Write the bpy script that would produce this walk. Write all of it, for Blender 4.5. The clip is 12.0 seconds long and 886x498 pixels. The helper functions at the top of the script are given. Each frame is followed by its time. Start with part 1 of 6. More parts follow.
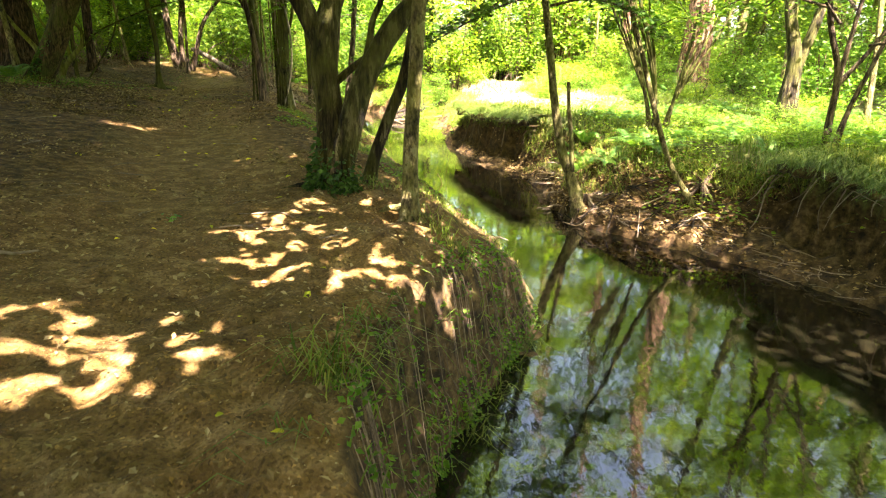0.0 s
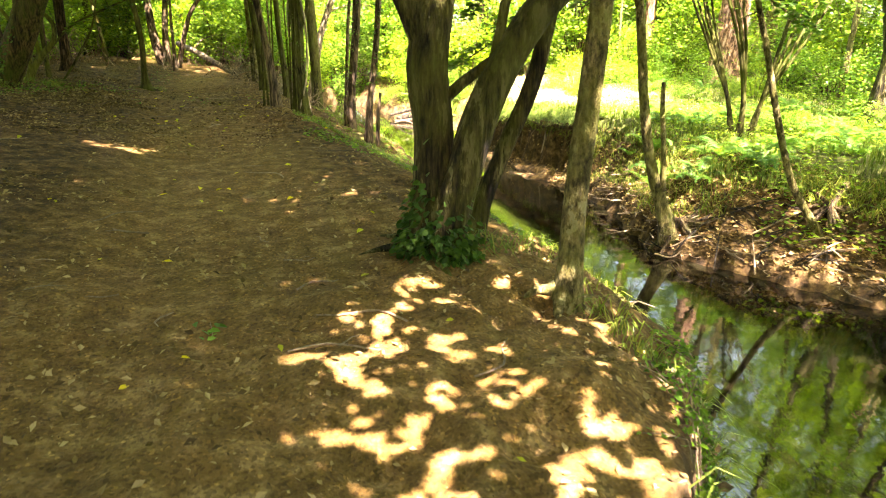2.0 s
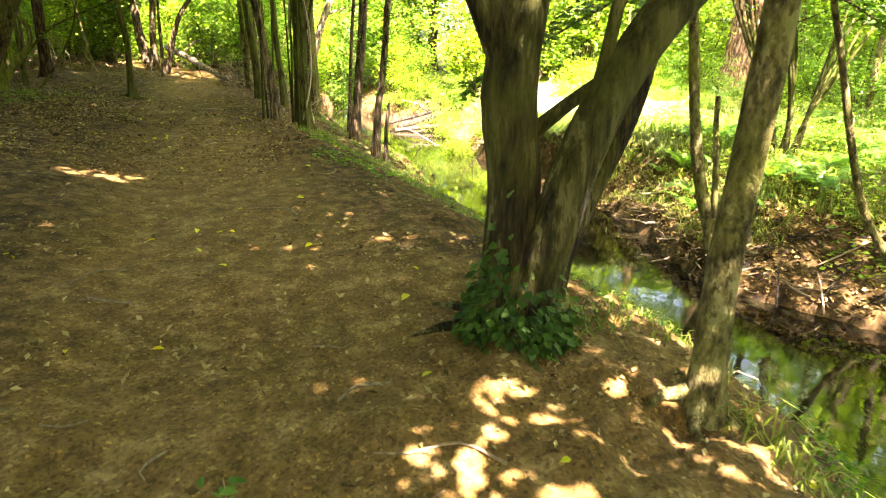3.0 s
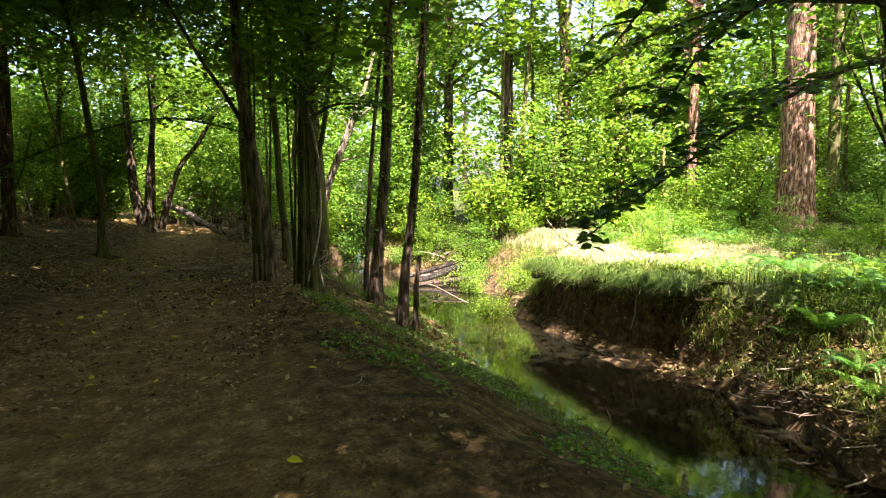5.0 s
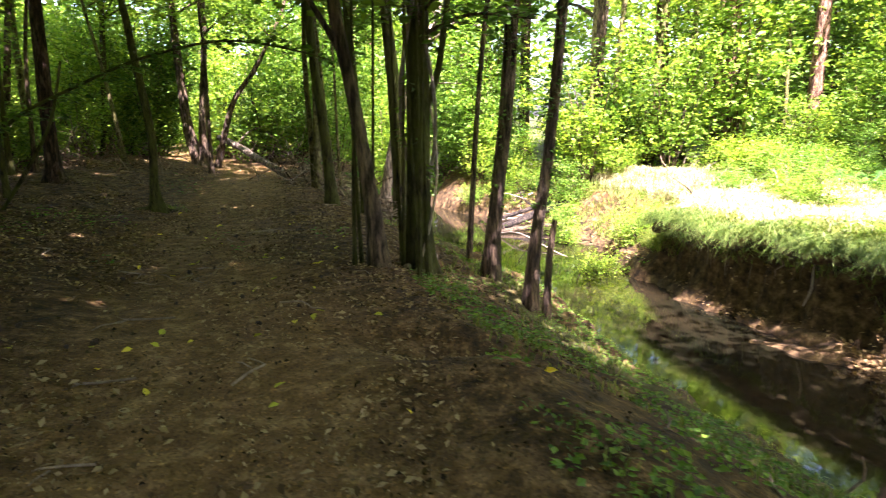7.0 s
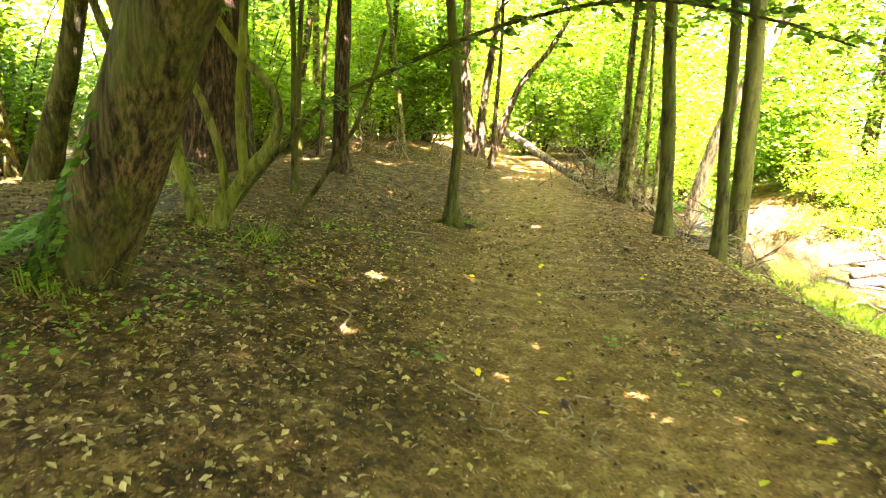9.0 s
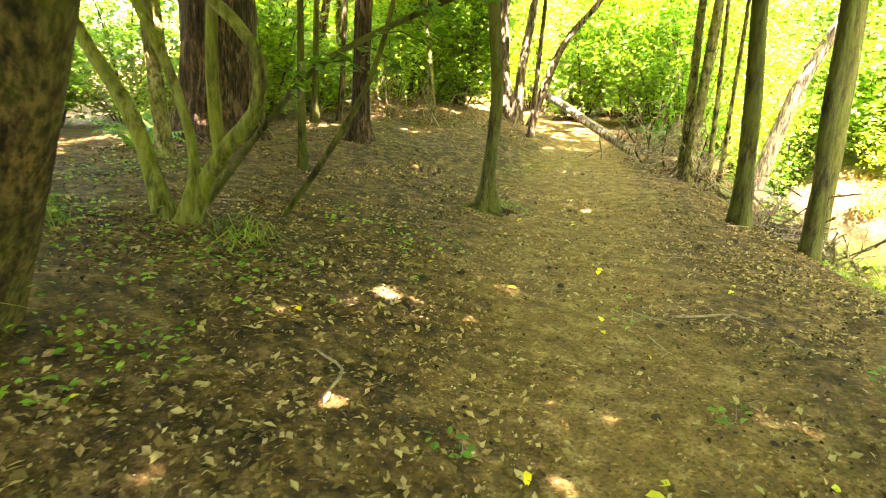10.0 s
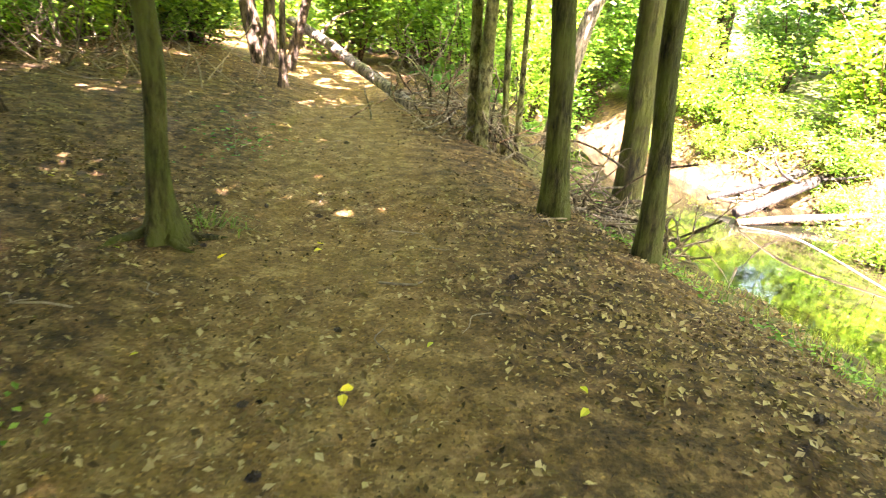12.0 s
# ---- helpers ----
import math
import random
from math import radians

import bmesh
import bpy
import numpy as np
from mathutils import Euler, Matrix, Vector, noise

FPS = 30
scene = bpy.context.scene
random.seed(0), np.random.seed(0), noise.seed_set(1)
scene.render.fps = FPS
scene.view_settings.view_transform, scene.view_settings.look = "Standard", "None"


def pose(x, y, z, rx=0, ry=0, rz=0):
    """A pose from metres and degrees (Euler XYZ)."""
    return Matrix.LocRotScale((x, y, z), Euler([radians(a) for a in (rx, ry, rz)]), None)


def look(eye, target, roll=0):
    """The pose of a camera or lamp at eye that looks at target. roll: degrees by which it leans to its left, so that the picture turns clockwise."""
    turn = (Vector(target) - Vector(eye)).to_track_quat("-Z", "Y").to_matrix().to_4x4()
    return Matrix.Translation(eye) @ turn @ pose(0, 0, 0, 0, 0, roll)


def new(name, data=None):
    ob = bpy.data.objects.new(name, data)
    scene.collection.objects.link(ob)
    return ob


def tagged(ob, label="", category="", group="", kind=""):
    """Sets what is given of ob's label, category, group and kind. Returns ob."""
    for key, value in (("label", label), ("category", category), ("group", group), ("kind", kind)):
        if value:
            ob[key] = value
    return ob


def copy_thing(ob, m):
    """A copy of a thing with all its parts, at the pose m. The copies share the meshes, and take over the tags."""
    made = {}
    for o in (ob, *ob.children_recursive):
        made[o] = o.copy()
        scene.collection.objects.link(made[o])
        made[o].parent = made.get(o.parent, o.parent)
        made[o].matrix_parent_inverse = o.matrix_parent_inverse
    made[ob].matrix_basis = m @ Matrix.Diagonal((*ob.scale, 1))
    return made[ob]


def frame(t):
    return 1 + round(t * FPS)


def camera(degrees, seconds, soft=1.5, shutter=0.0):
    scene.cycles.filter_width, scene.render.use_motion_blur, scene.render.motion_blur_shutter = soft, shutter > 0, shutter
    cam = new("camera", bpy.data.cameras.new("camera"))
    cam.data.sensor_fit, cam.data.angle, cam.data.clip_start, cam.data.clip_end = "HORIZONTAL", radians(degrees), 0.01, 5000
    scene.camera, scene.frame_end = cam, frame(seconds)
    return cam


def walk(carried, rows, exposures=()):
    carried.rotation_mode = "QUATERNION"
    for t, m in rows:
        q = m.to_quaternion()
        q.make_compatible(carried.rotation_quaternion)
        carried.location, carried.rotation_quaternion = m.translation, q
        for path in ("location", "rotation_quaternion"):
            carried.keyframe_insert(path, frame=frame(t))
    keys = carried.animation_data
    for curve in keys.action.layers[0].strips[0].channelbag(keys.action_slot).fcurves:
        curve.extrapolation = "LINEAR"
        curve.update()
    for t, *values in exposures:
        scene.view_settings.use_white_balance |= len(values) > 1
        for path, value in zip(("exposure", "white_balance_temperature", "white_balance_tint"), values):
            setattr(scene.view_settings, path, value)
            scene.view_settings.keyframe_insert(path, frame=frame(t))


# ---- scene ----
cam = camera(70.6, 12.0, soft=1.1, shutter=0.2)
PATH = [
    (0, (0.021, 0.105, 1.773), (0.048, 2.004, 1.147), 1.6),
    (0.5, (-0.254, 0.65, 1.768), (-0.225, 2.546, 1.133), 1.6),
    (1, (-0.578, 1.137, 1.768), (-0.537, 3.031, 1.128), 1.6),
    (1.5, (-0.875, 1.719, 1.764), (-0.822, 3.612, 1.12), 1.4),
    (2, (-1.15, 2.286, 1.761), (-1.069, 4.176, 1.113), 1.2),
    (2.5, (-1.359, 2.876, 1.776), (-1.246, 4.765, 1.129), 1.3),
    (3, (-1.575, 3.402, 1.801), (-1.461, 5.293, 1.162), 1.4),
    (3.5, (-1.707, 3.963, 1.776), (-1.603, 5.875, 1.201), 1.2),
    (3.7, (-1.771, 4.254, 1.752), (-1.681, 6.221, 1.4), 0.6),
    (5.3, (-2.07, 6.806, 1.497), (-1.96, 8.795, 1.32), -0.5),
    (5.5, (-2.092, 7.056, 1.494), (-1.957, 9.038, 1.259), -0.6),
    (6, (-2.215, 7.562, 1.575), (-2.05, 9.529, 1.254), -0.4),
    (6.5, (-2.54, 8.026, 1.656), (-2.402, 9.985, 1.278), -0.4),
    (7, (-3.0, 8.507, 1.733), (-3.051, 10.465, 1.327), -0.5),
    (7.5, (-3.474, 8.929, 1.843), (-3.768, 10.861, 1.419), -0.8),
    (7.7, (-3.639, 9.096, 1.866), (-4.008, 11.015, 1.442), -0.8),
    (9.3, (-5.191, 11.383, 1.879), (-5.98, 13.157, 1.399), 3.2),
    (9.5, (-5.303, 11.603, 1.87), (-6.119, 13.361, 1.375), 3.2),
    (10, (-5.458, 12.142, 1.871), (-6.258, 13.879, 1.287), 3.1),
    (10.5, (-5.544, 12.779, 1.853), (-6.259, 14.525, 1.191), 3.1),
    (11, (-5.645, 13.454, 1.883), (-6.215, 15.233, 1.168), 3.3),
    (11.5, (-5.633, 14.161, 1.887), (-6.047, 15.978, 1.161), 3.3),
    (12, (-5.739, 14.852, 1.814), (-5.918, 16.703, 1.079), 3.8),
]
BRIGHT = 3.85
walk(cam, [(t, look(eye, target, roll)) for t, eye, target, roll in PATH],
     [(t, BRIGHT + e, k, g) for t, e, k, g in ((0.0, 0.35, 7400, 19), (2.0, 0.75, 8100, 17), (3.7, 0.95, 8100, 16), (5.3, -1.05, 6300, 20), (6.3, -0.8, 6300, 24), (7.0, -0.2, 6200, 34), (7.7, 1.0, 6500, 35), (9.3, 2.2, 8400, 14), (10.5, 2.35, 8000, 20), (12.0, 1.85, 6800, 30))])

# ---- sky and sun ----
SUN_AZ, SUN_EL = radians(158.0), radians(56.0)      # compass angle from +y towards +x, and height
TO_SUN = Vector((math.sin(SUN_AZ) * math.cos(SUN_EL), math.cos(SUN_AZ) * math.cos(SUN_EL), math.sin(SUN_EL)))
world = bpy.data.worlds.new("sky")
scene.world = world
world.use_nodes = True
wn = world.node_tree.nodes
sky = wn.new("ShaderNodeTexSky")
sky.sky_type, sky.sun_disc = "NISHITA", False
sky.air_density, sky.dust_density = 1.0, 4.0
sky.sun_elevation, sky.sun_rotation = SUN_EL, SUN_AZ
world.node_tree.links.new(sky.outputs[0], wn["Background"].inputs[0])
wn["Background"].inputs[1].default_value = 0.105
sun_data = bpy.data.lights.new("sun", "SUN")
sun_data.energy, sun_data.angle, sun_data.color = 5.0, radians(0.5), (1.0, 0.925, 0.95)
sun_ob = new("sun", sun_data)
sun_ob.matrix_world = look(TO_SUN * 60, (0, 0, 0))

# ---- materials ----
def nodes_of(name):
    m = bpy.data.materials.new(name)
    m.use_nodes = True
    return m, m.node_tree.nodes, m.node_tree.links


def ramp(nd, stops):
    r = nd.new("ShaderNodeValToRGB")
    el = r.color_ramp.elements
    while len(el) < len(stops):
        el.new(0.5)
    for e, (p, c) in zip(el, stops):
        e.position, e.color = p, (*c, 1)
    return r


def noise_node(nd, lk, vec, scale, detail=4.0, rough=0.6):
    n = nd.new("ShaderNodeTexNoise")
    n.inputs["Scale"].default_value, n.inputs["Detail"].default_value, n.inputs["Roughness"].default_value = scale, detail, rough
    lk.new(vec, n.inputs["Vector"])
    return n


def mixed(nd, lk, kind, fac, a, b):
    x = nd.new("ShaderNodeMix")
    x.data_type, x.blend_type = "RGBA", kind
    if isinstance(fac, float):
        x.inputs[0].default_value = fac
    else:
        lk.new(fac, x.inputs[0])
    for v, s in ((a, x.inputs[6]), (b, x.inputs[7])):
        if isinstance(v, tuple):
            s.default_value = (*v, 1)
        else:
            lk.new(v, s)
    return x.outputs[2]


def math_node(nd, lk, op, a, b):
    x = nd.new("ShaderNodeMath")
    x.operation = op
    for v, s in ((a, x.inputs[0]), (b, x.inputs[1])):
        if isinstance(v, (int, float)):
            s.default_value = v
        else:
            lk.new(v, s)
    return x.outputs[0]


def leaf_material(name, dark, mid, light, through_light=0.45, rough=0.45):
    """Foliage: each leaf its own tone, partly letting light through."""
    m, nd, lk = nodes_of(name)
    geo = nd.new("ShaderNodeNewGeometry")
    r = ramp(nd, [(0.0, dark), (0.55, mid), (1.0, light)])
    lk.new(geo.outputs["Random Per Island"], r.inputs[0])
    tc = nd.new("ShaderNodeTexCoord")
    n = noise_node(nd, lk, tc.outputs["Object"], 0.9, 3.0)
    col = mixed(nd, lk, "MULTIPLY", 0.55, r.outputs[0], ramp_out(nd, lk, n.outputs[0], [(0.3, (0.55, 0.6, 0.5)), (0.7, (1.2, 1.15, 1.0))]))
    col = mixed(nd, lk, "MULTIPLY", 1.0, col, ramp_out(nd, lk, nd.new("ShaderNodeObjectInfo").outputs["Random"], [(0.0, (0.55, 0.68, 0.6)), (0.5, (0.95, 0.95, 0.95)), (1.0, (1.3, 1.12, 0.75))]))
    p = nd["Principled BSDF"]
    p.inputs["Roughness"].default_value = rough
    p.inputs["Specular IOR Level"].default_value = 0.2
    lk.new(col, p.inputs["Base Color"])
    tr = nd.new("ShaderNodeBsdfTranslucent")
    lk.new(mixed(nd, lk, "MULTIPLY", 1.0, col, (1.5, 1.5, 0.75)), tr.inputs[0])
    mx = nd.new("ShaderNodeMixShader")
    mx.inputs[0].default_value = through_light
    lk.new(p.outputs[0], mx.inputs[1])
    lk.new(tr.outputs[0], mx.inputs[2])
    lk.new(mx.outputs[0], nd["Material Output"].inputs[0])
    return m


def ramp_out(nd, lk, fac, stops):
    r = ramp(nd, stops)
    lk.new(fac, r.inputs[0])
    return r.outputs[0]


def bark_material(name, dark, light, moss, moss_at=0.5, ridge=0.16, patch=None, stretch=0.22):
    """Bark with upright ridges, blotches and moss."""
    m, nd, lk = nodes_of(name)
    tc = nd.new("ShaderNodeTexCoord")
    mp = nd.new("ShaderNodeMapping")
    mp.inputs["Scale"].default_value = (1, 1, ridge)
    lk.new(tc.outputs["Object"], mp.inputs[0])
    mp2 = nd.new("ShaderNodeMapping")
    mp2.inputs["Scale"].default_value = (1, 1, stretch)
    lk.new(tc.outputs["Object"], mp2.inputs[0])
    fine = noise_node(nd, lk, mp.outputs[0], 42.0, 5.0, 0.65)
    blot = noise_node(nd, lk, mp2.outputs[0], 13.0, 6.0, 0.7)
    wide = noise_node(nd, lk, tc.outputs["Object"], 1.6, 3.0, 0.6)
    col = ramp_out(nd, lk, fine.outputs[0], [(0.4, dark), (0.58, light)])
    col = mixed(nd, lk, "MULTIPLY", 0.85, col, ramp_out(nd, lk, blot.outputs[0], [(0.4, (0.22, 0.22, 0.22)), (0.5, (0.85, 0.85, 0.83)), (0.6, (1.9, 1.8, 1.7))]))
    if patch:
        col = mixed(nd, lk, "MIX", ramp_out(nd, lk, blot.outputs[0], [(0.555, (0, 0, 0)), (0.6, (1, 1, 1))]), col, patch)
    mossy = math_node(nd, lk, "ADD", math_node(nd, lk, "MULTIPLY", blot.outputs[0], 0.5), math_node(nd, lk, "MULTIPLY", wide.outputs[0], 0.5))
    col = mixed(nd, lk, "MIX", ramp_out(nd, lk, mossy, [(moss_at - 0.06, (0, 0, 0)), (moss_at + 0.1, (0.85, 0.85, 0.85))]), col, moss)
    p = nd["Principled BSDF"]
    p.inputs["Roughness"].default_value = 0.9
    p.inputs["Specular IOR Level"].default_value = 0.2
    lk.new(col, p.inputs["Base Color"])
    b = nd.new("ShaderNodeBump")
    b.inputs["Strength"].default_value, b.inputs["Distance"].default_value = 1.0, 0.04
    lk.new(math_node(nd, lk, "ADD", fine.outputs[0], blot.outputs[0]), b.inputs["Height"])
    lk.new(b.outputs[0], p.inputs["Normal"])
    return m


def plain_material(name, a, b, scale=20.0, rough=0.85, island=False):
    m, nd, lk = nodes_of(name)
    tc = nd.new("ShaderNodeTexCoord")
    n = noise_node(nd, lk, tc.outputs["Object"], scale, 5.0)
    col = ramp_out(nd, lk, n.outputs[0], [(0.3, a), (0.7, b)])
    src = nd.new("ShaderNodeNewGeometry").outputs["Random Per Island"] if island else nd.new("ShaderNodeObjectInfo").outputs["Random"]
    col = mixed(nd, lk, "MULTIPLY", 0.8, col, ramp_out(nd, lk, src, [(0.0, (0.5, 0.5, 0.5)), (1.0, (1.3, 1.25, 1.2))]))
    p = nd["Principled BSDF"]
    p.inputs["Roughness"].default_value = rough
    lk.new(col, p.inputs["Base Color"])
    bp = nd.new("ShaderNodeBump")
    bp.inputs["Strength"].default_value, bp.inputs["Distance"].default_value = 0.5, 0.01
    lk.new(n.outputs[0], bp.inputs["Height"])
    lk.new(bp.outputs[0], p.inputs["Normal"])
    return m


def ground_material():
    """Trodden earth, leaf mould, mossy green and wet clay, laid by the cover attribute (red: worn path, green: moss and grass, blue: bare clay)."""
    m, nd, lk = nodes_of("woodland_earth")
    tc = nd.new("ShaderNodeTexCoord")
    at = nd.new("ShaderNodeAttribute")
    at.attribute_name = "cover"
    sep = nd.new("ShaderNodeSeparateColor")
    lk.new(at.outputs["Color"], sep.inputs[0])
    big = noise_node(nd, lk, tc.outputs["Object"], 0.8, 5.0, 0.6)
    mid = noise_node(nd, lk, tc.outputs["Object"], 7.0, 6.0, 0.68)
    fine = noise_node(nd, lk, tc.outputs["Object"], 45.0, 5.0, 0.7)
    vor = nd.new("ShaderNodeTexVoronoi")
    vor.inputs["Scale"].default_value = 24.0
    lk.new(tc.outputs["Object"], vor.inputs["Vector"])
    mould = ramp_out(nd, lk, mid.outputs[0], [(0.34, (0.014, 0.008, 0.003)), (0.5, (0.085, 0.048, 0.013)), (0.66, (0.2, 0.128, 0.05))])
    flakes = ramp_out(nd, lk, vor.outputs["Color"], [(0.2, (0.55, 0.5, 0.45)), (0.8, (1.25, 1.2, 1.1))])
    mould = mixed(nd, lk, "MULTIPLY", 0.75, mould, flakes)
    crumb = nd.new("ShaderNodeTexVoronoi")
    crumb.inputs["Scale"].default_value = 70.0
    lk.new(tc.outputs["Object"], crumb.inputs["Vector"])
    specks = ramp_out(nd, lk, crumb.outputs["Color"], [(0.15, (0.35, 0.33, 0.3)), (0.5, (0.95, 0.95, 0.95)), (0.82, (1.05, 1.05, 1.05)), (0.94, (2.3, 2.2, 2.0))])
    earth = ramp_out(nd, lk, mid.outputs[0], [(0.25, (0.06, 0.034, 0.009)), (0.5, (0.165, 0.097, 0.025)), (0.75, (0.34, 0.23, 0.1))])
    earth = mixed(nd, lk, "MULTIPLY", 0.5, earth, ramp_out(nd, lk, fine.outputs[0], [(0.3, (0.6, 0.58, 0.55)), (0.7, (1.2, 1.2, 1.2))]))
    earth = mixed(nd, lk, "MULTIPLY", 0.7, earth, specks)
    mould = mixed(nd, lk, "MULTIPLY", 0.7, mould, specks)
    worn = math_node(nd, lk, "ADD", sep.outputs[0], math_node(nd, lk, "MULTIPLY", math_node(nd, lk, "SUBTRACT", big.outputs[0], 0.5), 0.9))
    col = mixed(nd, lk, "MIX", ramp_out(nd, lk, worn, [(0.2, (0, 0, 0)), (0.75, (1, 1, 1))]), mould, earth)
    clay = ramp_out(nd, lk, mid.outputs[0], [(0.36, (0.012, 0.007, 0.003)), (0.52, (0.07, 0.042, 0.015)), (0.7, (0.19, 0.128, 0.05))])
    wet = math_node(nd, lk, "ADD", sep.outputs[2], math_node(nd, lk, "MULTIPLY", math_node(nd, lk, "SUBTRACT", mid.outputs[0], 0.5), 0.5))
    col = mixed(nd, lk, "MIX", ramp_out(nd, lk, wet, [(0.3, (0, 0, 0)), (0.7, (1, 1, 1))]), col, clay)
    moss = ramp_out(nd, lk, fine.outputs[0], [(0.3, (0.03, 0.045, 0.01)), (0.7, (0.1, 0.14, 0.03))])
    grn = math_node(nd, lk, "ADD", sep.outputs[1], math_node(nd, lk, "MULTIPLY", math_node(nd, lk, "SUBTRACT", mid.outputs[0], 0.5), 1.2))
    col = mixed(nd, lk, "MIX", ramp_out(nd, lk, grn, [(0.4, (0, 0, 0)), (0.8, (0.8, 0.8, 0.8))]), col, moss)
    p = nd["Principled BSDF"]
    p.inputs["Roughness"].default_value = 0.92
    p.inputs["Specular IOR Level"].default_value = 0.25
    lk.new(col, p.inputs["Base Color"])
    b = nd.new("ShaderNodeBump")
    b.inputs["Strength"].default_value, b.inputs["Distance"].default_value = 0.9, 0.03
    lk.new(math_node(nd, lk, "ADD", mid.outputs[0], math_node(nd, lk, "MULTIPLY", fine.outputs[0], 0.5)), b.inputs["Height"])
    lk.new(b.outputs[0], p.inputs["Normal"])
    return m


def water_material():
    m, nd, lk = nodes_of("stream_water")
    tc = nd.new("ShaderNodeTexCoord")
    mp = nd.new("ShaderNodeMapping")
    mp.inputs["Scale"].default_value = (1.0, 0.6, 1.0)
    lk.new(tc.outputs["Object"], mp.inputs[0])
    wide = noise_node(nd, lk, tc.outputs["Object"], 0.7, 3.0)
    rip = noise_node(nd, lk, mp.outputs[0], 9.0, 3.0, 0.5)
    p = nd["Principled BSDF"]
    lk.new(ramp_out(nd, lk, wide.outputs[0], [(0.35, (0.004, 0.005, 0.0025)), (0.65, (0.014, 0.011, 0.005))]), p.inputs["Base Color"])
    p.inputs["Roughness"].default_value, p.inputs["IOR"].default_value = 0.03, 1.42
    p.inputs["Specular IOR Level"].default_value = 1.0
    b = nd.new("ShaderNodeBump")
    b.inputs["Strength"].default_value, b.inputs["Distance"].default_value = 0.06, 0.02
    lk.new(rip.outputs[0], b.inputs["Height"])
    lk.new(b.outputs[0], p.inputs["Normal"])
    return m


M_GROUND, M_WATER = ground_material(), water_material()
M_BARK_DARK = bark_material("mossy_dark_bark", (0.008, 0.006, 0.003), (0.055, 0.042, 0.018), (0.065, 0.07, 0.011), 0.49, 0.1, (0.19, 0.165, 0.085))
M_BARK_GREY = bark_material("mottled_grey_bark", (0.05, 0.04, 0.017), (0.19, 0.155, 0.07), (0.12, 0.122, 0.022), 0.485, 0.4, (0.36, 0.32, 0.19), 0.5)
M_BARK_BROWN = bark_material("brown_bark", (0.03, 0.02, 0.013), (0.13, 0.092, 0.056), (0.07, 0.075, 0.02), 0.56, 0.12)
M_BARK_FIR = bark_material("red_fir_bark", (0.05, 0.026, 0.015), (0.3, 0.17, 0.1), (0.12, 0.11, 0.06), 0.66, 0.16, (0.36, 0.25, 0.17))
M_BARK_HAZEL = bark_material("mossy_hazel_bark", (0.013, 0.011, 0.005), (0.075, 0.06, 0.023), (0.066, 0.074, 0.01), 0.455, 0.2, (0.1, 0.088, 0.042))
M_BARK_MOSS = bark_material("yellow_mossy_bark", (0.03, 0.029, 0.008), (0.13, 0.12, 0.035), (0.14, 0.155, 0.018), 0.47, 0.25, (0.18, 0.17, 0.07))
M_BARK_RED = bark_material("dark_red_bark", (0.01, 0.006, 0.004), (0.07, 0.04, 0.023), (0.045, 0.042, 0.018), 0.62, 0.14, (0.11, 0.075, 0.045))
M_BARK_FURROW = bark_material("furrowed_brown_bark", (0.014, 0.009, 0.004), (0.11, 0.07, 0.03), (0.045, 0.062, 0.009), 0.5, 0.07, None, 0.12)
M_DEAD = bark_material("weathered_dead_wood", (0.06, 0.047, 0.03), (0.27, 0.22, 0.155), (0.07, 0.07, 0.025), 0.58, 0.1)
# the shade over the stream logs is put into this dark colour
M_LOG = bark_material("shade_dark_waterworn_wood", (0.009, 0.007, 0.005), (0.045, 0.036, 0.026), (0.025, 0.025, 0.01), 0.6, 0.1)
M_TWIG = plain_material("dry_twig", (0.1, 0.07, 0.04), (0.3, 0.23, 0.15), 30.0)
M_ROOT = plain_material("pale_root", (0.2, 0.15, 0.1), (0.42, 0.35, 0.26), 30.0)
M_CANOPY = leaf_material("canopy_leaves", (0.06, 0.12, 0.016), (0.11, 0.21, 0.025), (0.18, 0.28, 0.035), 0.5)
M_BEECH = leaf_material("beech_leaves", (0.035, 0.085, 0.012), (0.07, 0.16, 0.02), (0.12, 0.22, 0.03), 0.42)
M_BUSH = leaf_material("understorey_leaves", (0.06, 0.14, 0.018), (0.14, 0.27, 0.035), (0.26, 0.38, 0.06), 0.45)
M_IVY = leaf_material("ivy_leaves", (0.02, 0.055, 0.012), (0.045, 0.11, 0.02), (0.1, 0.18, 0.035), 0.3, 0.5)
M_FERN = leaf_material("fern_fronds", (0.04, 0.11, 0.02), (0.08, 0.19, 0.035), (0.16, 0.3, 0.05), 0.4)
M_GRASS = leaf_material("grass_blades", (0.05, 0.09, 0.015), (0.11, 0.18, 0.03), (0.26, 0.29, 0.09), 0.35)
M_LITTER = leaf_material("dead_leaves", (0.06, 0.035, 0.013), (0.2, 0.128, 0.05), (0.46, 0.34, 0.18), 0.08, 0.8)
M_MOULD = leaf_material("rotten_leaves", (0.02, 0.012, 0.005), (0.06, 0.036, 0.014), (0.13, 0.084, 0.035), 0.05, 0.85)
M_YELLOW = leaf_material("yellow_leaves", (0.5, 0.42, 0.03), (0.62, 0.55, 0.04), (0.7, 0.64, 0.1), 0.2, 0.6)
# dry grass, lightened so the clearing's sun glare sits in its tone
M_DRY = leaf_material("glare_paled_dry_grass", (0.28, 0.22, 0.1), (0.52, 0.45, 0.26), (0.7, 0.64, 0.42), 0.25, 0.7)
M_CONE = plain_material("dark_cone", (0.02, 0.013, 0.008), (0.06, 0.04, 0.022), 60.0)

# ---- mesh tools ----
rng = np.random.default_rng(7)


def lattice(ix, iy, seed):
    h = np.sin(ix * 127.1 + iy * 311.7 + seed * 74.7) * 43758.5453
    return h - np.floor(h)


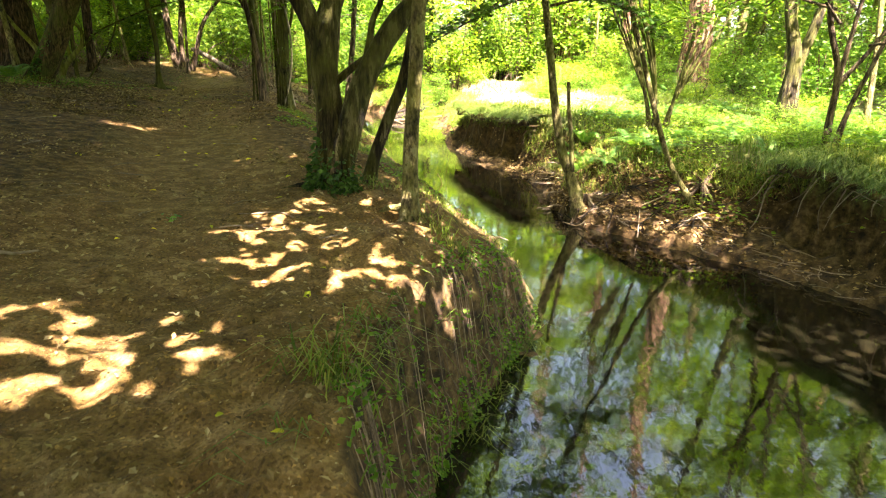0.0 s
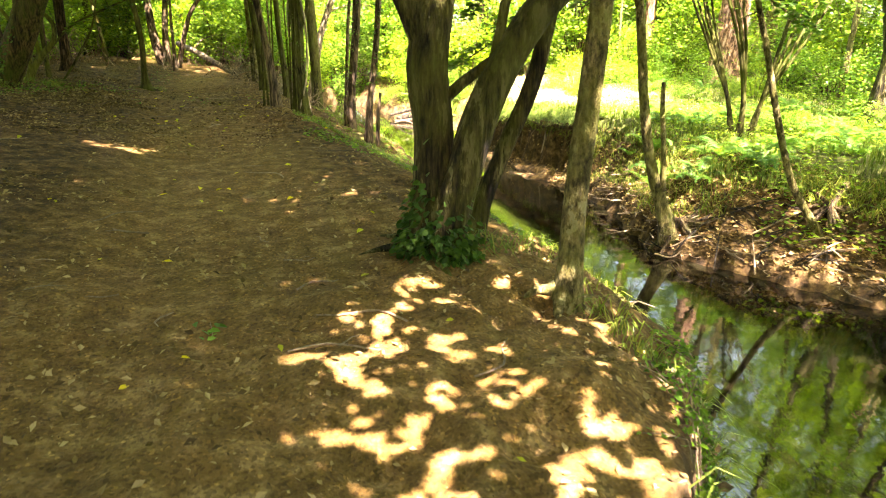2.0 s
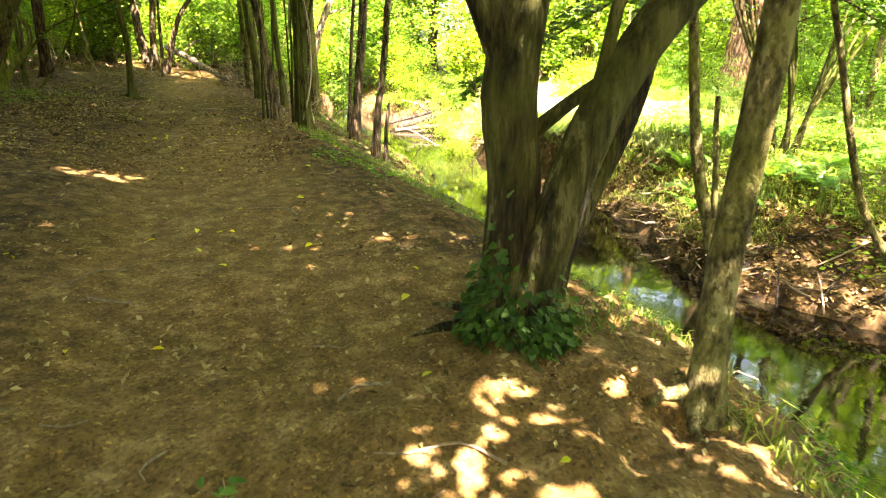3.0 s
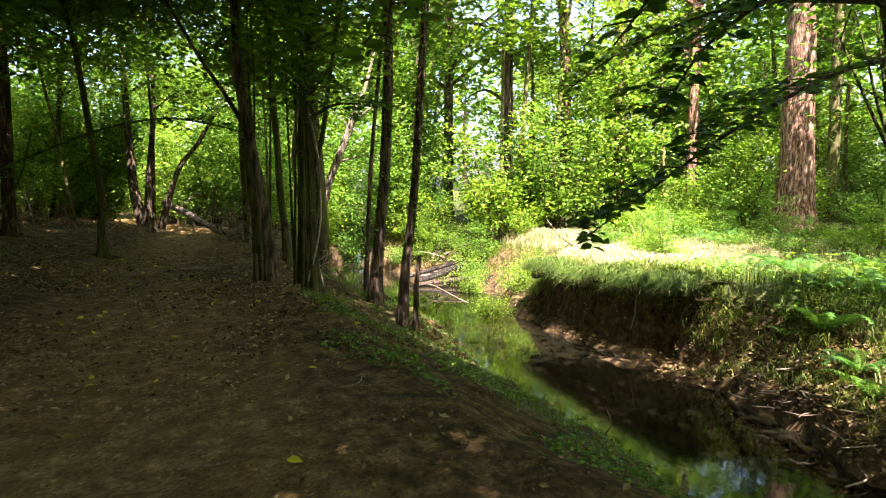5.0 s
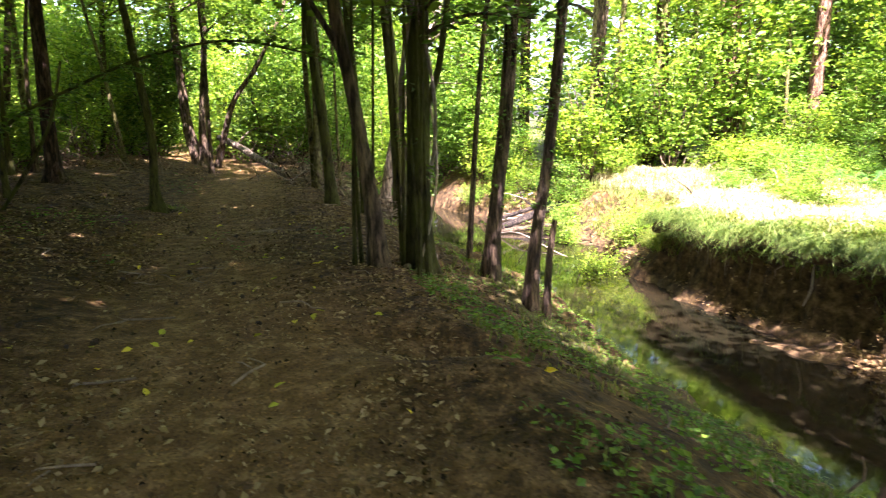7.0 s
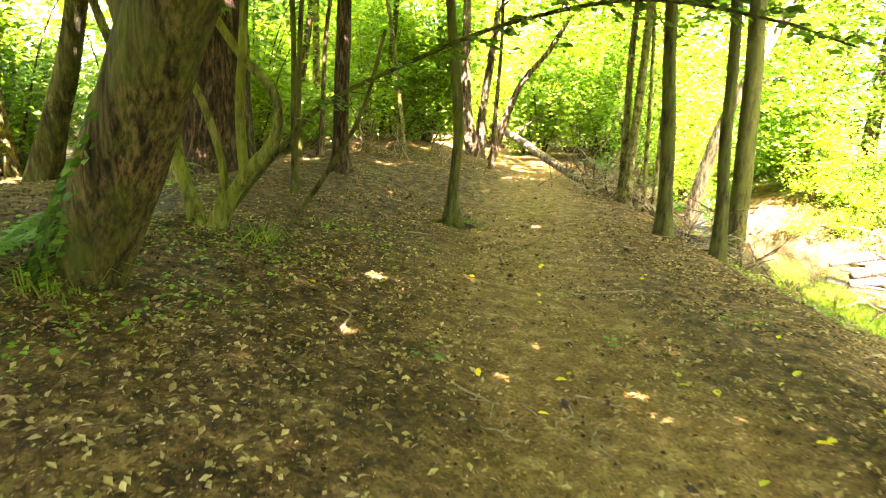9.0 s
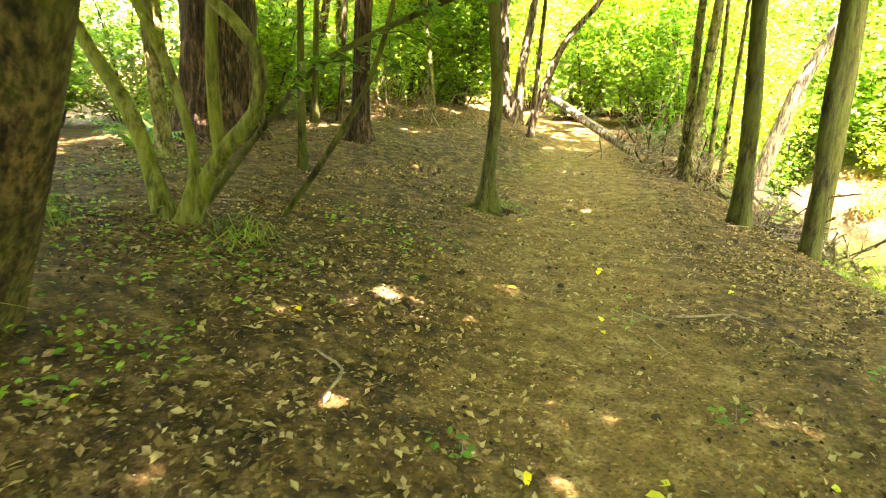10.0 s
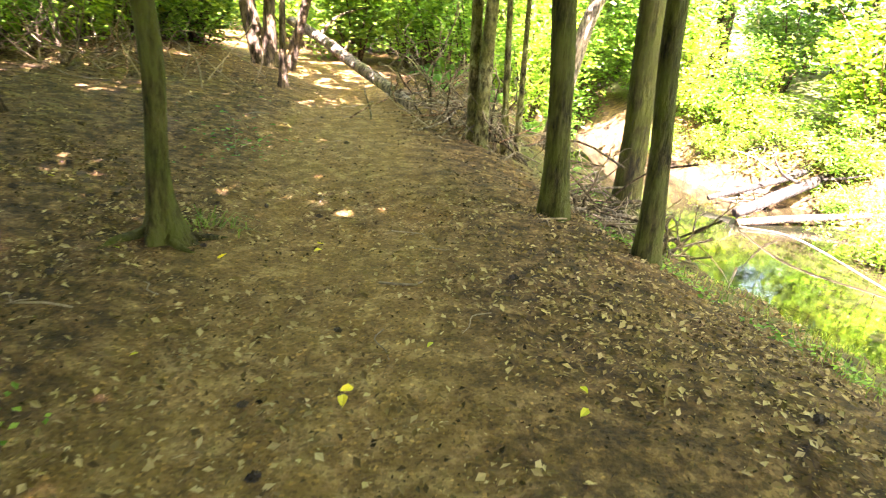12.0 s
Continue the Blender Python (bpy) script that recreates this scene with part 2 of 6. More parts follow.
def vnoise(x, y, seed=0):
    """Smooth value noise, 0 to 1."""
    x, y = np.asarray(x, float), np.asarray(y, float)
    ix, iy = np.floor(x), np.floor(y)
    fx, fy = x - ix, y - iy
    fx, fy = fx * fx * (3 - 2 * fx), fy * fy * (3 - 2 * fy)
    a, b = lattice(ix, iy, seed), lattice(ix + 1, iy, seed)
    c, d = lattice(ix, iy + 1, seed), lattice(ix + 1, iy + 1, seed)
    return (a * (1 - fx) + b * fx) * (1 - fy) + (c * (1 - fx) + d * fx) * fy


def fbm(x, y, seed=0, octaves=4):
    t, amp, tot = 0.0, 1.0, 0.0
    for k in range(octaves):
        t = t + amp * vnoise(np.asarray(x) * 2 ** k, np.asarray(y) * 2 ** k, seed + k)
        tot, amp = tot + amp, amp * 0.55
    return t / tot


def mesh_of(name, v, f, mat, smooth=False):
    """A mesh from arrays of vertices and of faces that all have the same number of corners."""
    me = bpy.data.meshes.new(name)
    v, f = np.asarray(v, np.float32), np.asarray(f, np.int32)
    k = f.shape[1]
    me.vertices.add(len(v))
    me.vertices.foreach_set("co", v.ravel())
    me.loops.add(f.size)
    me.loops.foreach_set("vertex_index", f.ravel())
    me.polygons.add(len(f))
    me.polygons.foreach_set("loop_start", np.arange(0, f.size, k, dtype=np.int32))
    me.polygons.foreach_set("use_smooth", np.full(len(f), smooth))
    me.update(calc_edges=True)
    me.materials.append(mat)
    return me


def part(name, me, parent, label="", kind=""):
    ob = new(name, me)
    ob.parent = parent
    return tagged(ob, label, "", "", kind)


def thing(name, base, label, category, group="", kind=""):
    ob = new(name)
    ob.location = base
    ob.empty_display_size = 0.1
    return tagged(ob, label, category, group, kind)


def smooth_line(pts, step):
    """A rounded line through pts (position and radius), sampled about every step."""
    p = np.asarray(pts, float)
    q = np.vstack([2 * p[0] - p[1], p, 2 * p[-1] - p[-2]])
    out = []
    for i in range(1, len(q) - 2):
        n = max(1, int(np.linalg.norm(q[i + 1, :3] - q[i, :3]) / step))
        for t in np.arange(n) / n:
            out.append(0.5 * (2 * q[i] + (q[i + 1] - q[i - 1]) * t + (2 * q[i - 1] - 5 * q[i] + 4 * q[i + 1] - q[i + 2]) * t * t
                              + (3 * q[i] - q[i - 1] - 3 * q[i + 1] + q[i + 2]) * t ** 3))
    out.append(p[-1])
    return np.array(out)


def tube(pts, sides=10, step=0.14, lumps=0.12, flare=0.0, seed=0, closed=False):
    """A round, uneven limb along pts: rows of x, y, z, radius. Returns vertices and quads."""
    line = smooth_line(pts, step)
    if closed:
        a, b = line[0].copy(), line[-1].copy()
        a[3] = b[3] = 0.001
        line = np.vstack([a, line, b])
    c, r = line[:, :3], np.maximum(line[:, 3], 0.001)
    d = np.gradient(c, axis=0)
    d[0] = d[1] if closed else d[0]
    d[-1] = d[-2] if closed else d[-1]
    d /= np.linalg.norm(d, axis=1)[:, None] + 1e-9
    ref = np.array([0.0, 1.0, 0.0]) if abs(d[0, 1]) < 0.9 else np.array([1.0, 0.0, 0.0])
    us = []
    for k in range(len(c)):
        ref = ref - d[k] * ref.dot(d[k])
        ref = ref / (np.linalg.norm(ref) + 1e-9)
        us.append(ref)
    us = np.array(us)
    ws = np.cross(d, us)
    s = np.concatenate([[0], np.cumsum(np.linalg.norm(np.diff(c, axis=0), axis=1))])
    th = np.linspace(0, 2 * np.pi, sides, endpoint=False)
    T, S = np.meshgrid(th, s)
    rr = r[:, None] * (1 + lumps * 2 * (fbm(np.cos(T) * 1.7 + seed * 3.1 + S * 0.9, np.sin(T) * 1.7 + S * 1.3, seed) - 0.5))
    if flare:
        rr = rr * (1 + flare * np.exp(-S / 0.22) * (0.6 + 0.5 * np.sin(T * 4 + seed) + 0.3 * np.sin(T * 7 + seed * 2)))
    v = c[:, None, :] + rr[..., None] * (np.cos(T)[..., None] * us[:, None, :] + np.sin(T)[..., None] * ws[:, None, :])
    n, k = len(c), sides
    i, j = np.meshgrid(np.arange(n - 1), np.arange(k), indexing="ij")
    f = np.stack([i * k + j, i * k + (j + 1) % k, (i + 1) * k + (j + 1) % k, (i + 1) * k + j], -1).reshape(-1, 4)
    return v.reshape(-1, 3), f


def joined(pieces):
    vs, fs, n = [], [], 0
    for v, f in pieces:
        vs.append(v)
        fs.append(f + n)
        n += len(v)
    return np.vstack(vs), np.vstack(fs)


def unit(a):
    return a / (np.linalg.norm(a, axis=1)[:, None] + 1e-9)


def leaf_geo(c, size, tilt=0.5, aspect=0.55, fold=0.12, rich=False, droop=0.0, heading=None, g=None):
    """Leaves centred on c: pointed ovals folded along the midrib, facing up but for tilt."""
    g = g or rng
    n = len(c)
    phi = g.uniform(0, 2 * np.pi, n) if heading is None else heading + g.normal(0, 0.5, n)
    up = unit(np.stack([g.normal(0, tilt, n), g.normal(0, tilt, n), np.ones(n)], 1))
    a = np.stack([np.cos(phi), np.sin(phi), np.full(n, -droop)], 1)
    a = unit(a - up * (a * up).sum(1)[:, None] * (1.0 if droop == 0 else 0.4))
    w = np.cross(up, a)
    s = np.asarray(size)[:, None]
    wd, fd = w * s * aspect * 0.5, up * s * fold
    if rich:
        v = np.stack([c - a * s * 0.5, c - a * s * 0.18 + wd + fd, c + a * s * 0.2 + wd * 0.75 + fd * 0.7, c + a * s * 0.52 - fd * 0.6,
                      c + a * s * 0.2 - wd * 0.75 + fd * 0.7, c - a * s * 0.18 - wd + fd], 1).reshape(-1, 3)
        b = np.arange(n)[:, None] * 6
        f = np.stack([b + np.array([[0, 3, 2, 1]]), b + np.array([[0, 5, 4, 3]])], 1).reshape(-1, 4)
    else:
        v = np.stack([c - a * s * 0.5, c + wd + fd, c + a * s * 0.5, c - wd + fd], 1).reshape(-1, 3)
        b = np.arange(n)[:, None] * 4
        f = np.stack([b + np.array([[0, 2, 1]]), b + np.array([[0, 3, 2]])], 1).reshape(-1, 3)
    return v, f


def cloud(centres, per, spread, flat=0.5, g=None):
    """per points round each centre."""
    g = g or rng
    c = np.repeat(np.asarray(centres, float), per, axis=0)
    return c + g.normal(0, 1, c.shape) * np.array([spread, spread, spread * flat])


# ---- lie of the land ----
WATER = -1.25
LEFT_Y = np.array([-60, -8, -1, 1.0, 2.2, 3.0, 4.2, 5.6, 6.8, 8, 9.3, 10.8, 12.3, 13.5, 14.8, 17.4, 19.3, 21, 22.6, 24.5, 28, 31, 34, 60.0])
LEFT_X = np.array([2.0, 1.6, 1.1, 0.55, -0.02, -0.12, 0.15, 0.7, 1.25, 1.2, 0.9, 0.6, 0.2, -0.3, -0.75, -1.4, -2.5, -3.45, -4.05, -4.5, -5.0, -4.8, -4.6, -5.4])
RIGHT_Y = np.array([-60, -8, 4, 6.4, 7.2, 8.0, 8.8, 9.5, 10.1, 10.7, 11.6, 12.6, 13.4, 14.3, 15.8, 17.3, 20, 22.9, 25, 26.4, 27, 28.5, 31, 34, 60.0])
RIGHT_X = np.array([4.5, 5.2, 5.7, 5.7, 5.5, 5.1, 4.5, 3.95, 3.3, 2.65, 2.4, 2.35, 2.4, 2.25, 1.75, 1.1, 0.4, 0.25, 0.3, -0.6, -1.6, -2.9, -4.2, -4.35, -5.2])
PATH_Y = np.array([-30, 0, 6.5, 12, 16, 21, 25, 29, 36, 60.0])
PATH_X = np.array([-1.0, -0.5, -2.4, -4.4, -6.2, -7.4, -8.2, -10.6, -15.0, -28.0])


def left_x(y):
    return np.interp(y, LEFT_Y, LEFT_X) + 0.1 * (vnoise(y * 1.7, 3.3, 5) - 0.5) + 0.1 * (vnoise(y * 5, 1.3, 6) - 0.5) + 0.07 * (vnoise(y * 13, 6.3, 10) - 0.5)


def right_x(y):
    return np.interp(y, RIGHT_Y, RIGHT_X) + 0.2 * (vnoise(y * 1.5, 8.3, 7) - 0.5) + 0.2 * (vnoise(y * 3.6, 2.3, 8) - 0.5) + 0.09 * (vnoise(y * 9, 4.3, 9) - 0.5)


def ease(u):
    u = np.clip(u, 0, 1)
    return u * u * (3 - 2 * u)


def rim_x(y):
    """Where the far bank's scarp rises, behind its muddy shelf."""
    return right_x(y) + np.interp(y, [5, 7, 8.8, 9.5, 10.2, 15.3, 16.2, 19.4], [0.3, 0.45, 1.0, 1.5, 1.5, 0.5, 0.4, 0.3])


def land(x, y):
    """Height of the ground, without its fine roughness."""
    x, y = np.asarray(x, float), np.asarray(y, float)
    dl, dr = left_x(y) - x, x - right_x(y)
    px = np.interp(y, PATH_Y, PATH_X)
    top = np.interp(y, [-30, 0, 6.5, 10, 13, 16, 19, 22.5, 25, 28, 33, 40, 60], [0.2, 0.2, 0.34, 0.46, 0.48, 0.38, 0.28, 0.36, 0.36, 0.4, 0.2, 0.2, 0.8])
    off = px - x
    top = top + 0.13 * np.clip(off - 0.6, 0, 3.2) - 0.09 * np.clip(off - 4.6, 0, 7) - 0.05 * np.exp(-(off / 0.9) ** 2) - np.interp(y, [16, 18.5, 21, 24], [0, 0.11, 0.11, 0]) * np.clip(-off - 1.0, 0, 4)
    c = np.interp(y, [-10, 4.6, 5.6, 6.8, 8, 10, 15, 17, 19, 25, 40], [1.35, 1.35, 1.0, 0.5, 0.3, 0.18, 0.22, 0.35, 0.6, 0.5, 0.4])
    wl = np.interp(y, [-10, 4.6, 5.6, 6.8, 7.6, 10, 13, 16, 19, 24, 40], [0.45, 0.5, 1.1, 1.5, 1.9, 2.7, 3.2, 2.8, 2.2, 2.2, 2.6])
    bulge = np.interp(y, [4.4, 5.4, 6.5, 9, 17, 19, 22], [0.6, 0.15, 0.25, 0.15, 0.2, 0.2, 0.5])
    u = np.clip((dl - 0.12) / wl, 0, 1)
    zl = WATER + c * ease(dl / 0.32 + 0.15) + (top - WATER - c) * u * (1 + bulge - bulge * u)
    # the far bank: a low lip, a muddy shelf, then the scarp or slope
    at = [-10, 5, 7, 8.8, 9.5, 10.2, 11, 12.5, 14, 15.3, 16.2, 19.4, 20.5, 23, 26, 40]
    cr = np.interp(y, at, [0.35, 0.3, 0.12, 0.1, 0.12, 0.15, 0.2, 0.25, 0.2, 0.1, 0.08, 0.12, 0.2, 0.12, 0.15, 0.4])
    sw = np.interp(y, at, [0.3, 0.3, 0.45, 1.0, 1.5, 1.5, 0.8, 0.4, 0.45, 0.5, 0.4, 0.3, 0.3, 0.4, 0.2, 0.2])
    sh = np.interp(y, at, [0.1, 0.1, 0.1, 0.2, 0.25, 0.42, 0.38, 0.3, 0.2, 0.1, 0.06, 0.1, 0.15, 0.12, 0.1, 0.1])
    wr = np.interp(y, at, [0.35, 0.3, 0.22, 0.22, 0.4, 1.3, 1.9, 1.7, 1.4, 0.8, 0.28, 0.28, 1.0, 2.2, 2.2, 2.0])
    rtop = 0.06 + np.interp(y, [-10, 9, 11.5], [0.22, 0.22, 0.0]) + 0.015 * np.clip(dr, 0, 14) + 0.05 * np.clip(dr - 9, 0, 30) + 0.03 * np.clip(y - 26, 0, 40) + 0.25 * (fbm(x * 0.35, y * 0.35, 31, 3) - 0.5)
    u = np.clip((dr - sw) / wr, 0, 1)
    shelf = cr * ease(dr / 0.16 + 0.1) + sh * np.clip(dr / sw, 0, 1)
    zr = WATER + shelf + (rtop - WATER - cr - sh) * u * (1.5 - 0.5 * u)
    mid = (left_x(y) + right_x(y)) / 2
    half = np.maximum((right_x(y) - left_x(y)) / 2, 0.2)
    bed = WATER - 0.04 - 0.35 * np.clip(1 - ((x - mid) / half) ** 2, 0, 1)
    # gravel spits just breaking the surface below the scarp
    bed = bed + 0.25 * np.exp(-((x - right_x(y) + 0.35) / 0.3) ** 2) * (np.exp(-((y - 16.6) / 0.7) ** 2) + 0.9 * np.exp(-((y - 24.6) / 1.0) ** 2))
    return np.where(dl > 0, zl, np.where(dr > 0, zr, bed))


def ground_z(x, y):
    """Height of the finished ground."""
    z = land(x, y)
    dl, dr = left_x(y) - x, x - right_x(y)
    slope = np.clip(1.4 - np.maximum(dl, dr) * 0.45, 0, 1)
    rough = 0.09 * (fbm(np.asarray(x) * 1.1, np.asarray(y) * 1.1, 11, 3) - 0.5) + 0.035 * (fbm(np.asarray(x) * 6, np.asarray(y) * 6, 13, 3) - 0.5)
    rough = rough + slope * (0.3 * (fbm(np.asarray(x) * 2.3, np.asarray(y) * 2.3, 17, 3) - 0.5) + 0.07 * (fbm(np.asarray(x) * 9, np.asarray(y) * 9, 19, 2) - 0.5))
    # the hollow scrape beside the path
    rough = rough - 0.2 * np.exp(-(((x + 2.95) / 0.5) ** 2 + ((y - 12.0) / 0.25) ** 2)) + 0.06 * np.exp(-(((x + 2.7) / 0.6) ** 2 + ((y - 11.5) / 0.3) ** 2))
    return z + rough


def spaced(lo, hi, step, far, grow=1.16):
    core = np.arange(lo, hi + step, step)
    a, s, out = core[0], step, []
    while a > -far:
        s *= grow
        a -= s
        out.append(a)
    b, s, out2 = core[-1], step, []
    while b < far:
        s *= grow
        b += s
        out2.append(b)
    return np.concatenate([out[::-1], core, out2])


gx, gy = spaced(-12.0, 8.0, 0.075, 600), spaced(-0.5, 26.0, 0.075, 600)
X, Y = np.meshgrid(gx, gy)
Z = ground_z(X, Y)
nx, ny = len(gx), len(gy)
gi, gj = np.meshgrid(np.arange(ny - 1), np.arange(nx - 1), indexing="ij")
quads = np.stack([gi * nx + gj, gi * nx + gj + 1, (gi + 1) * nx + gj + 1, (gi + 1) * nx + gj], -1).reshape(-1, 4)
ground_me = mesh_of("ground", np.stack([X, Y, Z], -1).reshape(-1, 3), quads, M_GROUND, True)
DL, DR = left_x(Y) - X, X - right_x(Y)
worn = np.exp(-((X - np.interp(Y, PATH_Y, PATH_X)) / np.interp(Y, [8, 14], [1.25, 0.95])) ** 2) + 0.55 * ((DL > 0.3) & (Y < 7.5)) * np.exp(-((X + 1.2) / 2.0) ** 2)
steep = np.hypot(*np.gradient(Z, gy, gx))
clay = np.clip((steep - 0.7) / 0.8, 0, 1) + np.clip((-0.75 - Z) / 0.3, 0, 1) + 0.5 * (DR > 0) * np.exp(-((DR - 0.5) / 0.6) ** 2)
green = 0.62 * (DL > 0) * np.exp(-((DL - 1.3) / 1.0) ** 2) * ease((Y - 7.5) / 2) + (DR > 0) * ease((Z + 0.55) / 0.5) * 0.75 \
    + 0.4 * ease((-X - 7) / 3) * (fbm(X * 0.5, Y * 0.5, 23) > 0.5)
cover = np.stack([np.clip(worn, 0, 1), np.clip(green, 0, 1), np.clip(clay, 0, 1), np.ones_like(X)], -1).astype(np.float32)
ground_me.color_attributes.new("cover", "FLOAT_COLOR", "POINT").data.foreach_set("color", cover.ravel())
ground = tagged(new("ground", ground_me), "brown trodden woodland earth with leaf mould and mossy banks", "ground", "", "structure")

def turf_rim(y0, y1, seed):
    """Matted turf and roots that jut out over the undercut scarp."""
    y = np.arange(y0, y1, 0.06)
    jut = 0.1 + 0.28 * fbm(y * 1.7, 0.5, seed, 3) * np.clip((y - y0) / 0.4, 0, 1) * np.clip((y1 - y) / 0.4, 0, 1)
    back, rows = rim_x(y) + 0.62, []
    top = ground_z(back, y)
    for u, drop in ((0.0, -0.02), (0.35, 0.025), (0.7, 0.03), (0.9, 0.0), (1.0, -0.06), (0.97, -0.15), (0.8, -0.22), (0.4, -0.24), (0.0, -0.3)):
        x = back - (0.62 + jut - 0.15) * u
        rows.append(np.stack([x + 0.03 * (fbm(y * 7, u * 5, seed + 1, 2) - 0.5), y, np.where(u < 0.5, np.maximum(top, ground_z(x, y)) if drop > -0.1 else top, top) + drop - 0.12 * u * u + 0.07 * (fbm(y * 5, u * 3, seed + 2, 2) - 0.5)], -1))
    v = np.stack(rows, 1)
    n, k = v.shape[:2]
    i, j = np.meshgrid(np.arange(n - 1), np.arange(k - 1), indexing="ij")
    f = np.stack([i * k + j, i * k + j + 1, (i + 1) * k + j + 1, (i + 1) * k + j], -1).reshape(-1, 4)
    me = mesh_of("turf_rim", v.reshape(-1, 3), f, M_GROUND, True)
    tint = np.zeros((n, k, 4), np.float32)
    tint[:, :4, 1], tint[:, 4:, 2], tint[..., 3] = 0.7, 0.8, 1.0
    me.color_attributes.new("cover", "FLOAT_COLOR", "POINT").data.foreach_set("color", tint.ravel())
    part("turf_rim", me, ground, "ragged turf jutting over the hollow earth bank")


turf_rim(15.6, 20.2, 81)
turf_rim(5.2, 9.7, 83)

# the stream, ending under both banks
wy = np.concatenate([np.arange(-60, -2, 2.0), np.arange(-2, 34, 0.4), np.arange(34, 60, 2.0)])
wl_, wr_ = left_x(wy) - 0.5, right_x(wy) + 0.5
cols = 8
wv = np.stack([np.stack([wl_ + (wr_ - wl_) * k / cols, wy, np.full_like(wy, WATER)], -1) for k in range(cols + 1)], 1).reshape(-1, 3)
wi, wj = np.meshgrid(np.arange(len(wy) - 1), np.arange(cols), indexing="ij")
wf = np.stack([wi * 9 + wj, wi * 9 + wj + 1, (wi + 1) * 9 + wj + 1, (wi + 1) * 9 + wj], -1).reshape(-1, 4)
tagged(new("water", mesh_of("water", wv, wf, M_WATER, True)), "dark still stream water mirroring the trees", "stream", "", "structure")


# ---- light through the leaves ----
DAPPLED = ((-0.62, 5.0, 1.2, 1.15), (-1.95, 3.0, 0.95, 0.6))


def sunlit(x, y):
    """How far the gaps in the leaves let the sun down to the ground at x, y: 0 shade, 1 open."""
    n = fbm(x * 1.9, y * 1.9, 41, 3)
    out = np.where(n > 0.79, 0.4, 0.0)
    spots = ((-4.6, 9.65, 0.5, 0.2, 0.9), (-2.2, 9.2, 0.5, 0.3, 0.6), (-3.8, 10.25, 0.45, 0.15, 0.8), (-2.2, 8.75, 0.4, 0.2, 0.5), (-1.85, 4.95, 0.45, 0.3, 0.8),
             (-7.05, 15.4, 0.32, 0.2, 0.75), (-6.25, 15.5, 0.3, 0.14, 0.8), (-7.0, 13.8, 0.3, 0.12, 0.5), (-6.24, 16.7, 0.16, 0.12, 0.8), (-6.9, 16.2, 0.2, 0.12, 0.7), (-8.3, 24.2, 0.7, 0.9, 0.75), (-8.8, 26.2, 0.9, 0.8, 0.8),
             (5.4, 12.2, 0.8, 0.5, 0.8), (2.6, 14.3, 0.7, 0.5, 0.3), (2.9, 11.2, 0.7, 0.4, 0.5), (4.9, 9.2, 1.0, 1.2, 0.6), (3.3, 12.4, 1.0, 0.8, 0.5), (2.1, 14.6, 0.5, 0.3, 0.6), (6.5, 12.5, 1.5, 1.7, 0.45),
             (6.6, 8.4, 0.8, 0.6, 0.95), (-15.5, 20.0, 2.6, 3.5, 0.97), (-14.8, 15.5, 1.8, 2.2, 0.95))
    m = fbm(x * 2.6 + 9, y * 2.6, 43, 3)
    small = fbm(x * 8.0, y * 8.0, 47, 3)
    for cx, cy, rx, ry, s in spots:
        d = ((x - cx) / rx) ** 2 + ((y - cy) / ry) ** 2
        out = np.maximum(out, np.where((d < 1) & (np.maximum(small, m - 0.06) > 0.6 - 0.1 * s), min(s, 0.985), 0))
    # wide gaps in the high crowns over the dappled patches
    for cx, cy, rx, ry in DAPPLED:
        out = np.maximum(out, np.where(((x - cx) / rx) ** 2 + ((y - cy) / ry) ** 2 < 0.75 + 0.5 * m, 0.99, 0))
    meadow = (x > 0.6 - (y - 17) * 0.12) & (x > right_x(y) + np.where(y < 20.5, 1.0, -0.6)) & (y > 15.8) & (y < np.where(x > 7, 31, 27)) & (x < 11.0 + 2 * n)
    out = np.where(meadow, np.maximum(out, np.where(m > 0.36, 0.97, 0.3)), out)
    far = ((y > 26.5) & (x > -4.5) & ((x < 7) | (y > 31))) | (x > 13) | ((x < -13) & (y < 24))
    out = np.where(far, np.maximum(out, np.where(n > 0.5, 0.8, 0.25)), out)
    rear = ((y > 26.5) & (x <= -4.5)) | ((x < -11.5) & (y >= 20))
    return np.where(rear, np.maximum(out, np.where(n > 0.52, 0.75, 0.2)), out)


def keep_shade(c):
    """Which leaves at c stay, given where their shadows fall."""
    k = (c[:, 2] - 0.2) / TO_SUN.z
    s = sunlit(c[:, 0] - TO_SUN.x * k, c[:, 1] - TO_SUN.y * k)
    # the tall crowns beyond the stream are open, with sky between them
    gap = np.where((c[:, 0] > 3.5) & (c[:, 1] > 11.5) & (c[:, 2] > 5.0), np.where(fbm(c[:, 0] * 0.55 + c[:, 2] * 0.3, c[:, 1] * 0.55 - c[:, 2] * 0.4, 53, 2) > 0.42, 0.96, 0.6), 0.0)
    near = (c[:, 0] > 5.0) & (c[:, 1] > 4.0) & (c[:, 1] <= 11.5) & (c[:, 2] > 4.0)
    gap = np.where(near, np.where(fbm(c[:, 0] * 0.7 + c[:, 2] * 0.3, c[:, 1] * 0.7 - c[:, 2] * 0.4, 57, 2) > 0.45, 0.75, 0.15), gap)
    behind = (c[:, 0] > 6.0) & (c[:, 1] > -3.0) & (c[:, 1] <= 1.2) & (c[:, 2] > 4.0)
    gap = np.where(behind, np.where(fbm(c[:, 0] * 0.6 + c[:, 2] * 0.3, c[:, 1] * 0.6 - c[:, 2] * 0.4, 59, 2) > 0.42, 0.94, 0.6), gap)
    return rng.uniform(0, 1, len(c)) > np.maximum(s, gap)


